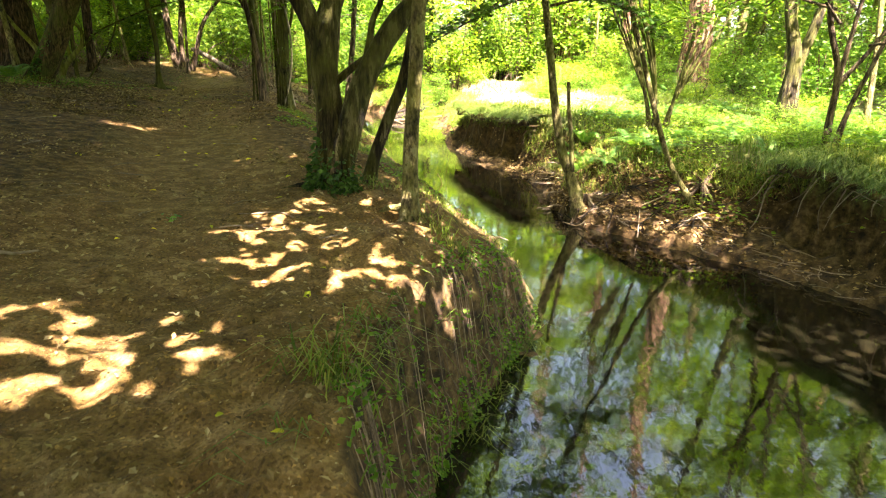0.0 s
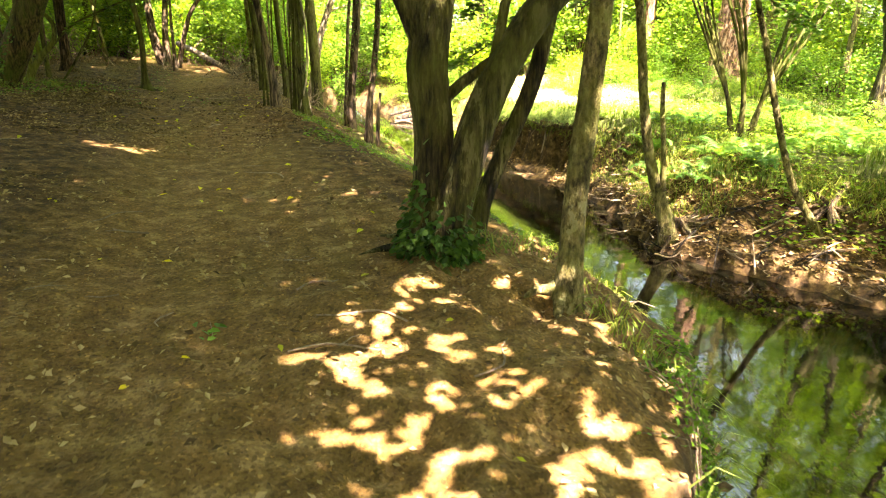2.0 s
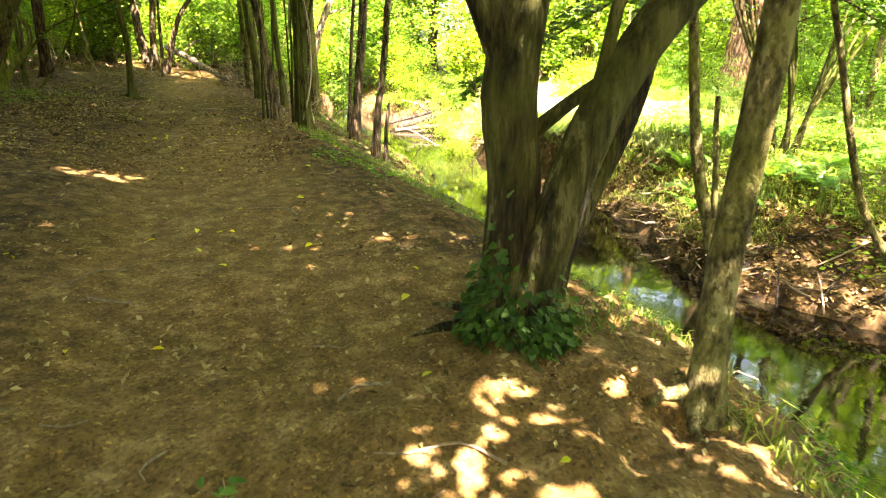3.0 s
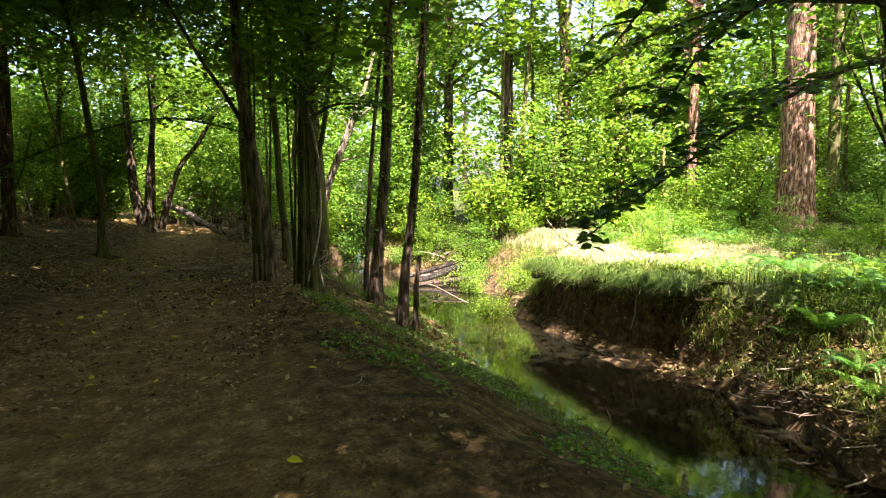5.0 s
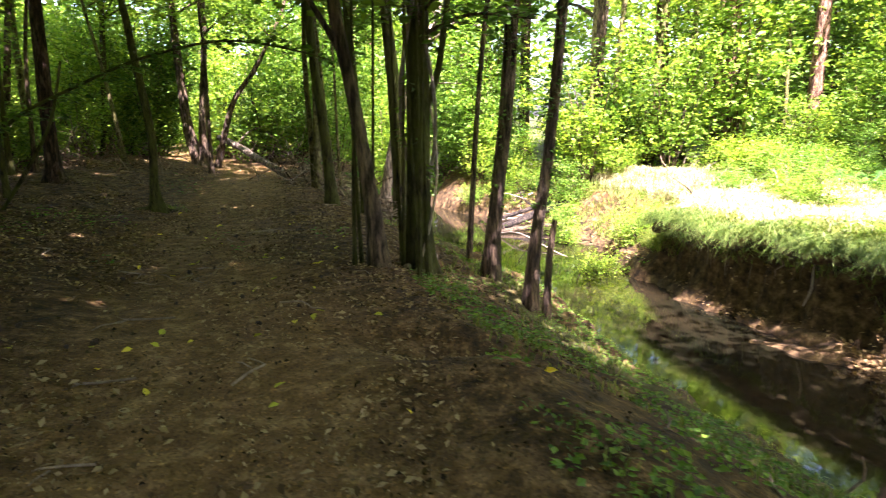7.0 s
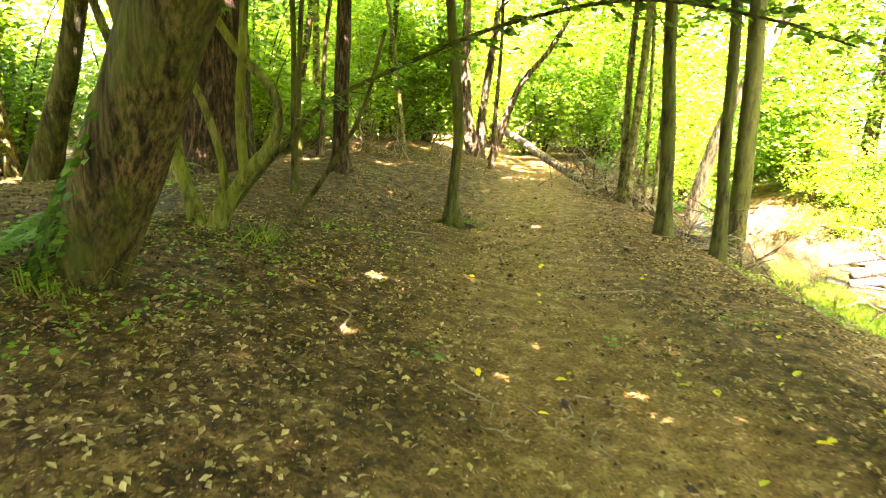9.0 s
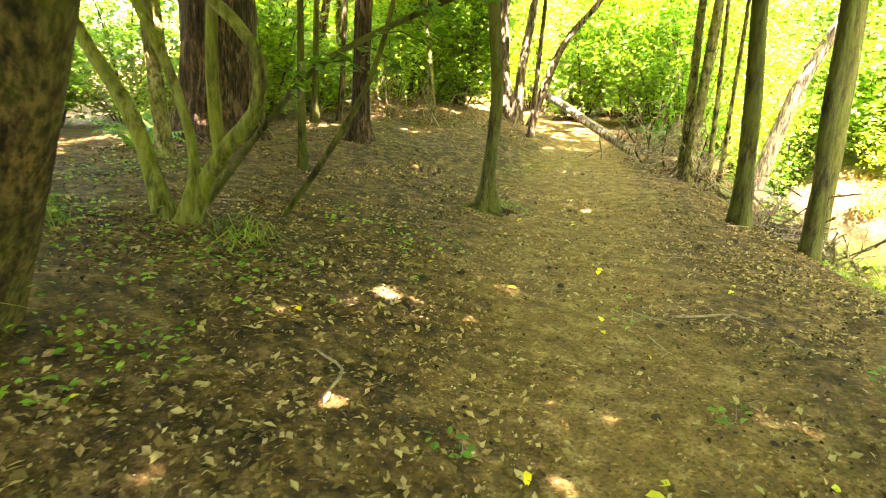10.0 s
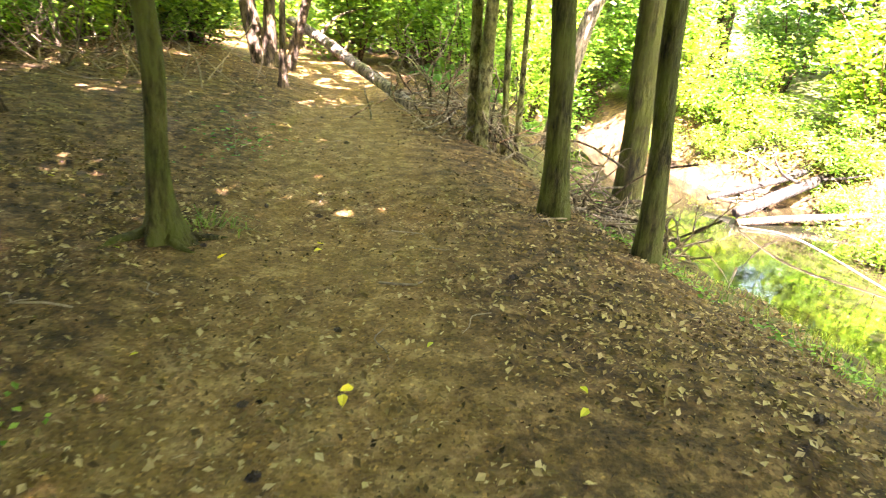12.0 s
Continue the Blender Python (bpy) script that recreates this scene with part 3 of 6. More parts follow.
# ---- trees ----
def grown(pts, height, g):
    """Carries a stem on up to height, straightening and thinning."""
    p = [np.array(q, float) for q in pts]
    if height <= p[-1][2] + 0.3:
        return np.array(p)
    d = (p[-1] - p[-2])[:3]
    d = d / (np.linalg.norm(d) + 1e-9)
    steps = max(2, int((height - p[-1][2]) / 1.4))
    rise = (height - p[-1][2]) / steps
    r0 = p[-1][3]
    for k in range(steps):
        d = d * 0.75 + np.array([0, 0, 0.25]) + g.normal(0, 0.05, 3)
        d = d / np.linalg.norm(d)
        q = p[-1].copy()
        q[:3] += d * rise / max(d[2], 0.4)
        q[3] = r0 * (1 - 0.75 * (k + 1) / steps)
        p.append(q)
    return np.array(p)


def tree(stems, bark, label, height=10.0, reach=3.0, limbs=9, seed=1, sides=14, flare=0.5, leaf=0.165, leaves=M_CANOPY, low=0.45, per=40, shade=True, group="", category="tree", lumps=0.14, thin=0.78, grow_all=True, joined_limbs=False):
    """A tree whose first stem is the trunk; further stems are limbs from the ground or a fork. Limbs above carry the crown."""
    g = np.random.default_rng(seed)
    base = np.array(stems[0][0][:3], float)
    t = thing("tree", base, label, category, group)
    ends = []
    for k, s in enumerate(stems):
        hgt = height * (1 if k == 0 else g.uniform(0.75, 0.95))
        line = grown(s, hgt if grow_all or k == 0 else 0.0, g)
        line[:, 3] *= thin
        ends.append(line)
        loc = line.copy()
        loc[:, :3] -= base
        v, f = tube(loc, sides if k == 0 else max(8, sides - 4), 0.12 if sides > 12 else 0.22, lumps, flare if s[0][2] < stems[0][0][2] + 0.25 else 0.0, seed + k)
        part("trunk" if k == 0 else "stem", mesh_of("bark", v, f, bark, True), t)
    if limbs:
        tips, wood = [], []
        for k in range(limbs):
            line = ends[k % len(ends) if grow_all else 0]
            z0 = line[0, 2] + (line[-1, 2] - line[0, 2]) * g.uniform(low, 0.95)
            at = np.array([np.interp(z0, line[:, 2], line[:, i]) for i in range(4)])
            a = k * 2.4 + g.uniform(-0.5, 0.5)
            ln = reach * g.uniform(0.6, 1.1)
            p1 = at[:3] + np.array([math.cos(a) * ln * 0.5, math.sin(a) * ln * 0.5, ln * g.uniform(0.15, 0.4)])
            p2 = at[:3] + np.array([math.cos(a) * ln, math.sin(a) * ln, ln * g.uniform(0.1, 0.5)])
            r = max(0.012, at[3] * 0.45)
            q = np.array([[*at[:3], r], [*p1, r * 0.6], [*p2, r * 0.2]])
            q[:, :3] -= base
            v, f = tube(q, 6, 0.4, 0.05, 0, seed + k)
            if joined_limbs:
                wood.append((v, f))
            else:
                part("limb", mesh_of("limb", v, f, bark, True), t)
            for u in (0.35, 0.6, 0.8, 1.0):
                c = at[:3] * (1 - u) + p2 * u
                tips += [c + g.normal(0, 0.35, 3) * reach * 0.25 for _ in range(3)]
        if wood:
            v, f = joined(wood)
            part("limb", mesh_of("limb", v, f, bark, True), t, "", "stuff")
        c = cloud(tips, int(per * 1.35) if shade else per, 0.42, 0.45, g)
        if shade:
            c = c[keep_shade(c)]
        v, f = leaf_geo(c - base, g.uniform(0.7, 1.25, len(c)) * leaf, 0.45, 0.6, 0.1, g=g)
        part("crown", mesh_of("crown", v, f, leaves), t, "", "stuff")
    return t, ends


def spray(parent, base, pts, leaf=0.085, twigs=14, per=14, mat=M_BEECH, bark=M_BARK_BROWN, seed=1, width=0.7, name="branch"):
    """A leafy bough: a bent branch, side twigs in one drooping layer, and single leaves along them."""
    g = np.random.default_rng(seed)
    line = smooth_line(pts, 0.08)
    base = np.asarray(base, float)
    loc = np.asarray(pts, float).copy()
    loc[:, :3] -= base
    pieces = [tube(loc, 6, 0.1, 0.08, 0, seed)]
    cs, hd = [], []
    n = len(line)
    for k in range(twigs):
        i = int(n * (0.25 + 0.75 * (k + 0.5) / twigs)) - 1
        d = line[min(i + 1, n - 1), :3] - line[max(i - 1, 0), :3]
        a = math.atan2(d[1], d[0]) + (0.9 if k % 2 else -0.9) + g.normal(0, 0.25)
        ln = width * g.uniform(0.5, 1.1) * (1 - 0.5 * k / twigs)
        e = line[i, :3] + np.array([math.cos(a) * ln, math.sin(a) * ln, -0.12 * ln + g.normal(0, 0.06)])
        m = (line[i, :3] + e) / 2 + np.array([0, 0, 0.05])
        q = np.array([[*(line[i, :3] - base), 0.006], [*(m - base), 0.004], [*(e - base), 0.002]])
        pieces.append(tube(q, 4, 0.15, 0, 0, seed))
        for u in np.linspace(0.15, 1.0, per):
            p = line[i, :3] * (1 - u) + e * u
            side = (1 if g.uniform() < 0.5 else -1)
            cs.append(p + np.array([-math.sin(a), math.cos(a), 0]) * side * leaf * 0.5 + g.normal(0, 0.02, 3) + np.array([0, 0, 0.03 * (1 - u)]))
            hd.append(a + side * 0.8)
    v, f = joined(pieces)
    b = part(name, mesh_of(name, v, f, bark, True), parent)
    v, f = leaf_geo(np.array(cs) - base, g.uniform(0.7, 1.2, len(cs)) * leaf, 0.65, 0.66, 0.07, True, 0.25, np.array(hd), g)
    part("leaves", mesh_of("leaves", v, f, mat), b, "", "stuff")
    return b


def sprouts(t, line, z0, z1, n, seed, mat=M_BEECH, leaf=0.06):
    """Leafy shoots up a trunk."""
    g = np.random.default_rng(seed)
    z = np.repeat(g.uniform(z0, z1, n // 6), 6) + g.normal(0, 0.05, n // 6 * 6)
    m = len(z)
    a = np.repeat(g.uniform(0, 6.28, m // 6), 6) + g.normal(0, 0.35, m)
    r = np.interp(z, line[:, 2], line[:, 3]) * g.uniform(0.95, 2.0, m)
    c = np.stack([np.interp(z, line[:, 2], line[:, 0]) + np.cos(a) * r, np.interp(z, line[:, 2], line[:, 1]) + np.sin(a) * r, z], 1)
    v, f = leaf_geo(c - np.array(t.location), g.uniform(0.6, 1.2, m) * leaf, 0.8, 0.7, 0.08, True, 0.4, a, g)
    part("ivy", mesh_of("ivy", v, f, mat), t, "", "stuff")


def on_ground(x, y, lift=0.0):
    return (x, y, float(ground_z(x, y)) + lift)


def rooted(x, y, r, sink=0.08):
    p = on_ground(x, y, -sink)
    return (*p, r)


# the many-stemmed tree with ivy at its foot, on the stream bank
ivy_tree, _ = tree([
    [(-1.05, 6.42, 0.1, 0.25), (-1.06, 6.42, 0.55, 0.19), (-1.05, 6.42, 1.1, 0.165), (-1.1, 6.42, 1.55, 0.17), (-1.06, 6.43, 1.9, 0.15), (-0.96, 6.45, 2.25, 0.125)],
    [(-1.02, 6.36, 0.2, 0.17), (-0.88, 6.35, 0.8, 0.15), (-0.74, 6.37, 1.3, 0.145), (-0.56, 6.4, 1.68, 0.135), (-0.36, 6.42, 1.98, 0.13), (-0.1, 6.45, 2.3, 0.11)],
    [(-0.74, 6.85, 0.15, 0.12), (-0.66, 6.88, 0.55, 0.085), (-0.52, 6.9, 0.95, 0.08), (-0.33, 6.9, 1.45, 0.075), (-0.22, 6.9, 2.05, 0.07)],
    [(-1.08, 6.42, 1.66, 0.13), (-1.2, 6.42, 1.93, 0.12), (-1.33, 6.42, 2.16, 0.105), (-1.5, 6.4, 2.42, 0.09)],
    [(-0.98, 6.4, 1.38, 0.05), (-0.84, 6.4, 1.5, 0.045), (-0.68, 6.4, 1.62, 0.045), (-0.62, 6.42, 1.95, 0.04), (-0.5, 6.45, 2.3, 0.035)],
], M_BARK_DARK, "dark mossy many-stemmed tree with ivy round its foot", 10.5, 4.0, 26, 3, 26, 0.45, per=58)
ib = ivy_tree.location
g = np.random.default_rng(12)
th = g.uniform(math.pi * 0.85, math.pi * 1.85, 800)
hz = np.abs(g.normal(0, 0.2, 800)) * (0.6 + 0.6 * np.cos(th - math.pi * 1.2) ** 2)
rad = 0.21 + g.uniform(-0.03, 0.15, 800) * np.exp(-hz / 0.5)
ic = np.stack([-0.98 + np.cos(th) * rad, 6.38 + np.sin(th) * rad, 0.3 + hz], 1)
v, f = leaf_geo(ic - np.array(ib), g.uniform(0.035, 0.068, 800), 0.8, 0.85, 0.06, True, 0.5, th, g)
part("ivy", mesh_of("ivy", v, f, M_IVY), ivy_tree, "dark green glossy ivy leaves", "stuff")

# the slim mottled tree beside it
slim_tree, slim_line = tree([
    [(-0.24, 5.83, -0.05, 0.17), (-0.22, 5.83, 0.3, 0.108), (-0.22, 5.85, 0.8, 0.088), (-0.19, 5.86, 1.4, 0.083), (-0.16, 5.87, 2.1, 0.078), (-0.12, 5.9, 3.0, 0.07)],
], M_BARK_GREY, "slim leaning tree with mottled pale bark", 9.5, 3.2, 12, 5, 22, 0.8, per=58)

def shading_bough(t, patch, z, openness, fineness, seed):
    """Unseen low bough of small leaves, added to break ground sunlight into flecks."""
    g = np.random.default_rng(seed)
    cx, cy, rx, ry = patch
    n = 44000
    x, y = g.uniform(cx - rx * 1.3, cx + rx * 1.3, n), g.uniform(cy - ry * 1.3, cy + ry * 1.3, n)
    keep = (fbm(x * fineness, y * fineness, seed, 2) + 0.3 * (fbm(x * 1.6, y * 1.6, seed + 5, 2) - 0.5) < openness) & (((x - cx) / rx) ** 2 + ((y - cy) / ry) ** 2 < 1.6)
    x, y = x[keep], y[keep]
    h = z + g.uniform(-0.25, 0.25, len(x))
    k = (h - 0.2) / TO_SUN.z
    c = np.stack([x + TO_SUN.x * k, y + TO_SUN.y * k, h], 1)
    base = np.array(t.location)
    mid = c.mean(0)
    pieces = []
    root = np.array([base[0], base[1], z - 0.3])
    for a in range(9):
        e = mid + np.array([math.cos(a * 0.7) * rx, math.sin(a * 0.7) * ry, 0.1 * math.sin(a * 2.0)])
        q = [(*(root - base), 0.03), (*((root + mid) / 2 - base + np.array([0, 0, 0.2])), 0.02), (*(mid - base), 0.012), (*(e - base), 0.003)]
        pieces.append(tube(q, 5, 0.3, 0.05, 0, a))
    v, f = joined(pieces)
    b = part("branch", mesh_of("branch", v, f, M_BARK_BROWN, True), t)
    v, f = leaf_geo(c - base, g.uniform(0.045, 0.08, len(c)), 0.35, 0.6, 0.08, g=g)
    part("leaves", mesh_of("leaves", v, f, M_BEECH), b, "", "stuff")


# out of view: flecks the sun round the slim tree's foot
shading_bough(slim_tree, DAPPLED[0], 4.2, 0.605, 9.5, 611)

# trees on the far bank
bank_tree, _ = tree([
    [(2.72, 11.15, -1.15, 0.2), (2.5, 11.2, -0.62, 0.13), (2.22, 11.2, 0.1, 0.1), (2.03, 11.2, 0.9, 0.085), (1.93, 11.2, 1.5, 0.08), (1.75, 11.2, 2.5, 0.072)],
    [(2.45, 11.15, -0.35, 0.055), (2.36, 11.12, 0.3, 0.048), (2.27, 11.12, 0.85, 0.045), (2.24, 11.12, 1.2, 0.04)],
], M_BARK_GREY, "bent mottled tree rooted at the water's edge with a broken snag", 9.0, 2.8, 8, 8, 18, 0.6, per=18, grow_all=False)
lean_tree, _ = tree([
    [(4.55, 10.2, -1.1, 0.12), (4.34, 10.3, -0.7, 0.075), (3.9, 10.4, -0.04, 0.062), (3.5, 10.4, 0.9, 0.055), (3.25, 10.4, 1.6, 0.05), (2.92, 10.4, 2.5, 0.045)],
], M_BARK_GREY, "thin tree leaning out over the stream", 7.5, 2.2, 6, 11, 14, 0.7, per=12)
young_tree, _ = tree([
    [rooted(6.2, 10.0, 0.1), (6.15, 10.0, 0.7, 0.07), (6.12, 10.0, 1.5, 0.06), (5.78, 10.0, 2.5, 0.05)],
    [(6.15, 10.0, 1.35, 0.05), (6.25, 10.0, 2.5, 0.04)],
    [(6.15, 10.0, 1.3, 0.05), (6.7, 10.0, 2.1, 0.04)],
    [rooted(6.3, 10.05, 0.08), (6.5, 10.1, 1.0, 0.05), (6.75, 10.1, 1.8, 0.04)],
], M_BARK_BROWN, "young tree forking low above the far bank", 7.5, 2.4, 7, 13, 12, 0.5, per=12)
tree([
    [rooted(4.62 + 0.16 * math.cos(k * 2.1), 13.4 + 0.13 * math.sin(k * 2.1), 0.085), (4.6 + 0.32 * math.cos(k * 2.1), 13.4 + 0.3 * math.sin(k * 2.1), 0.75, 0.042),
     (4.5 + (0.55 + 0.1 * (k % 4)) * math.cos(k * 2.1), 13.4 + 0.5 * math.sin(k * 2.1), 1.5 + 0.1 * (k % 3), 0.034), (4.4 + (0.8 + 0.2 * (k % 4)) * math.cos(k * 2.1), 13.4 + 0.6 * math.sin(k * 2.1), 2.4, 0.026)]
    for k in range(15)
], M_BARK_HAZEL, "many-stemmed hazel clump on the far bank", 5.0, 1.6, 20, 15, 9, 0.4, per=8, low=0.5, leaf=0.12)
tree([
    [rooted(7.9, 14.5, 0.34), (7.9, 14.5, 0.9, 0.25), (7.88, 14.5, 1.6, 0.2), (7.6, 14.5, 2.6, 0.15)],
    [(7.9, 14.5, 1.3, 0.16), (8.15, 14.5, 2.2, 0.13), (8.3, 14.5, 3.0, 0.11)],
], M_BARK_DARK, "stout forked tree among the ferns", 11, 3.5, 10, 17, 16, 0.5, per=16)

# firs beyond the sunny clearing
tree([[rooted(10.0, 25.6, 0.72), (10.0, 25.6, 1.2, 0.58), (10.0, 25.6, 3.0, 0.48), (9.98, 25.6, 6.0, 0.42)]],
     M_BARK_FIR, "massive fir trunk with reddish sunlit bark", 18, 4, 14, 19, 26, 0.35, thin=1.0, low=0.55, per=30, leaf=0.25)
tree([[rooted(5.6, 29.0, 0.36), (5.55, 29.0, 3.0, 0.28), (5.45, 29.0, 6.5, 0.25)]], M_BARK_FIR, "tall straight fir behind the clearing", 17, 3.5, 12, 21, 16, 0.3, low=0.5, per=26, leaf=0.25)
tree([[rooted(4.3, 32.0, 0.4), (4.28, 32.0, 3.0, 0.32), (4.2, 32.0, 7.0, 0.28)]], M_BARK_FIR, "tall straight fir behind the clearing", 17, 3.5, 12, 22, 16, 0.3, low=0.5, per=26, leaf=0.25)
tree([[rooted(16.6, 23.0, 0.4), (16.6, 23.0, 3.0, 0.3), (16.5, 23.0, 7.0, 0.26)]], M_BARK_FIR, "tall straight fir behind the clearing", 16, 3.5, 12, 23, 14, 0.3, low=0.45, per=26, leaf=0.25)

for k, (x, y, hgt, r) in enumerate(((1.5, 29.5, 21, 0.24), (8.2, 29.0, 24, 0.28), (12.5, 27.5, 22, 0.26), (-0.5, 33.0, 23, 0.26), (7.0, 33.5, 25, 0.3), (17.0, 26.0, 22, 0.28))):
    tree([[rooted(x, y, r * 1.4), (x, y, 2.0, r), (x + 0.1 * math.sin(k * 3), y, hgt * 0.4, r * 0.85)]], (M_BARK_BROWN, M_BARK_FIR, M_BARK_GREY)[k % 3],
         "tall straight woodland tree beyond the stream", hgt, 3.6, 26, 401 + k, 12, 0.4, leaf=0.27, low=0.22, per=14, joined_limbs=True, group="tall trees beyond the stream")

# the stand between path and stream
vine_tree, lv = tree([
    [rooted(-3.38, 14.5, 0.2), (-3.39, 14.5, 0.8, 0.155), (-3.38, 14.5, 1.6, 0.14), (-3.36, 14.5, 2.9, 0.125)],
    [(-3.33, 14.5, 1.75, 0.045), (-3.18, 14.5, 2.2, 0.04), (-3.08, 14.5, 2.9, 0.035)],
], M_BARK_HAZEL, "upright bank tree wrapped by a pale climbing vine", 11, 4.2, 24, 25, 20, 0.5, per=60)
vb = np.array(vine_tree.location)
for k, (a0, sgn, r) in enumerate(((0.4, 1, 0.022), (2.6, -1, 0.018), (4.4, 1, 0.014))):
    zz = np.linspace(0.05, 2.6, 14)
    q = np.stack([0.0 + np.cos(a0 + sgn * zz * 1.6) * (0.2 - 0.022 * zz), np.sin(a0 + sgn * zz * 1.6) * (0.2 - 0.022 * zz), zz, np.full(14, r)], 1)
    v, f = tube(q, 6, 0.12, 0.1, 0, k)
    part("vine", mesh_of("vine", v, f, M_ROOT, True), vine_tree, "pale climbing vine stem")
tree([[rooted(-3.7, 13.9, 0.12), (-3.76, 13.9, 1.04, 0.085), (-3.87, 13.9, 1.8, 0.075), (-4.03, 13.9, 2.8, 0.065)],
      [(-3.98, 13.9, 2.3, 0.04), (-4.25, 13.9, 2.75, 0.03), (-4.6, 13.9, 3.3, 0.025)]],
     M_BARK_BROWN, "dark thin leaning tree in the bank stand", 9, 2.4, 8, 27, 14, 0.4, per=34)
g = np.random.default_rng(31)
for k in range(9):
    x, y = -3.62 + 0.33 * g.uniform(-1, 1), 14.2 + 0.35 * g.uniform(-1, 1)
    lx, ly = g.normal(0, 0.13), g.normal(0, 0.1)
    tree([[rooted(x, y, 0.028), (x + lx * 0.5, y + ly * 0.5, 1.6, 0.018), (x + lx, y + ly, 3.0, 0.015)]],
         M_BARK_HAZEL, "thin upright pole stem in the bank stand", 5.5 + g.uniform(-1, 1), 1.0, 3, 40 + k, 7, 0.3, per=16, leaf=0.12, group="pole stems in the bank stand", category="sapling")
slender_a, la = tree([[rooted(-2.62, 15.95, 0.15), (-2.55, 15.95, 0.8, 0.11), (-2.45, 15.95, 1.85, 0.105), (-2.38, 15.95, 3.2, 0.095)]],
     M_BARK_BROWN, "slender dark tree at the stream edge", 11, 2.8, 10, 51, 16, 0.3)
slender_b, lb = tree([[rooted(-2.19, 15.4, 0.13), (-2.14, 15.4, 0.4, 0.1), (-2.01, 15.4, 1.5, 0.09), (-1.9, 15.4, 3.1, 0.08)]],
     M_BARK_BROWN, "slender dark tree leaning towards the stream", 10.5, 2.8, 10, 53, 16, 0.3, thin=0.7)
sprouts(slender_a, la[0], 0.4, 4.5, 420, 1)
sprouts(slender_b, lb[0], 0.6, 4.5, 300, 2)
sprouts(vine_tree, lv[0], 1.2, 5.0, 300, 3)
tree([[rooted(-2.0, 15.42, 0.06), (-1.98, 15.42, 0.2, 0.045), (-1.93, 15.42, 0.62, 0.04)]], M_BARK_BROWN, "short broken stub beside the slender tree", 0.6, 1, 0, 54, 10, 0.4, category="stump")
tree([[rooted(-2.86, 17.2, 0.06), (-2.74, 17.2, 1.9, 0.045), (-2.6, 17.2, 3.4, 0.04)]], M_BARK_BROWN, "thin sapling at the stream edge", 8, 1.8, 6, 55, 10, 0.4, per=30)
tree([[rooted(-5.32, 19.9, 0.16), (-5.36, 19.9, 0.85, 0.12), (-5.44, 19.9, 1.8, 0.115), (-5.54, 19.9, 2.7, 0.105)]], M_BARK_HAZEL, "straight mossy tree at the edge of the path", 11, 4, 14, 57, 18, 0.3)
tree([[rooted(-4.62, 19.45, 0.14), (-4.66, 19.42, 0.8, 0.1), (-4.73, 19.4, 1.55, 0.092), (-4.78, 19.4, 2.6, 0.085)],
      ],
     M_BARK_HAZEL, "slim mossy tree leaning out on the bank edge", 10.5, 2.8, 12, 59, 16, 0.3)
tree([[rooted(-4.3, 22.3, 0.25, 0.15), (-4.3, 22.3, 0.4, 0.2), (-4.34, 22.3, 1.4, 0.19), (-4.4, 22.3, 2.6, 0.175)]], M_BARK_HAZEL, "stout brown tree low on the stream bank", 10, 2.6, 9, 60, 16, 0.4)
far_stand, _ = tree([[rooted(-6.1, 22.3, 0.12), (-6.1, 22.3, 1.2, 0.1), (-6.07, 22.3, 2.9, 0.09)],
      [rooted(-6.2, 22.4, 0.1), (-6.25, 22.4, 1.6, 0.08), (-6.3, 22.4, 2.9, 0.07)],
      [rooted(-5.8, 22.4, 0.06), (-5.88, 22.4, 1.5, 0.045), (-5.96, 22.4, 2.9, 0.04)],
      [rooted(-5.65, 22.5, 0.05), (-5.68, 22.5, 1.5, 0.04), (-5.7, 22.5, 2.9, 0.035)]],
     M_BARK_GREY, "clump of pale upright stems beside the path", 9.5, 2.6, 12, 61, 12, 0.4)
tree([[rooted(-5.1, 26.0, 0.2), (-4.8, 26.0, 1.1, 0.17), (-4.55, 26.0, 2.0, 0.15), (-3.9, 26.0, 3.6, 0.13)]], M_DEAD, "pale trunk leaning out over the stream", 6, 2, 4, 63, 12, 0.3, per=16)

# trees on the path's other side
path_tree, _ = tree([[rooted(-7.79, 18.25, 0.17), (-7.8, 18.25, 0.75, 0.105), (-7.76, 18.25, 1.5, 0.1), (-7.88, 18.25, 2.5, 0.09)]], M_BARK_HAZEL, "mossy young tree with spread roots beside the path", 9, 4.0, 14, 65, 18, 1.1, thin=0.64)
tree([[rooted(-10.48, 19.95, 0.24), (-10.48, 19.95, 1.1, 0.165), (-10.46, 19.95, 2.3, 0.155), (-10.42, 19.95, 4.0, 0.14)]], M_BARK_RED, "straight young spruce with brown bark", 13, 2.4, 10, 67, 16, 0.5)
lean_ivy, _ = tree([[(-8.36, 13.35, 0.45, 0.31), (-8.22, 13.35, 0.68, 0.27), (-8.07, 13.35, 0.92, 0.245), (-7.76, 13.35, 1.46, 0.22), (-7.56, 13.35, 1.82, 0.21), (-7.4, 13.35, 2.13, 0.205), (-7.05, 13.38, 2.8, 0.18)],
                 [(-7.5, 13.35, 1.95, 0.1), (-7.75, 13.4, 2.4, 0.08), (-8.2, 13.4, 2.9, 0.06)]],
                M_BARK_FURROW, "thick leaning trunk with furrowed bark and ivy", 9.5, 3.6, 13, 69, 28, 0.35, thin=1.0)
g = np.random.default_rng(14)
u = np.abs(g.normal(0, 0.45, 1300))
sx = np.interp(u, [0, 0.4, 0.95, 1.4, 1.85], [-8.28, -8.07, -7.76, -7.52, -7.27])
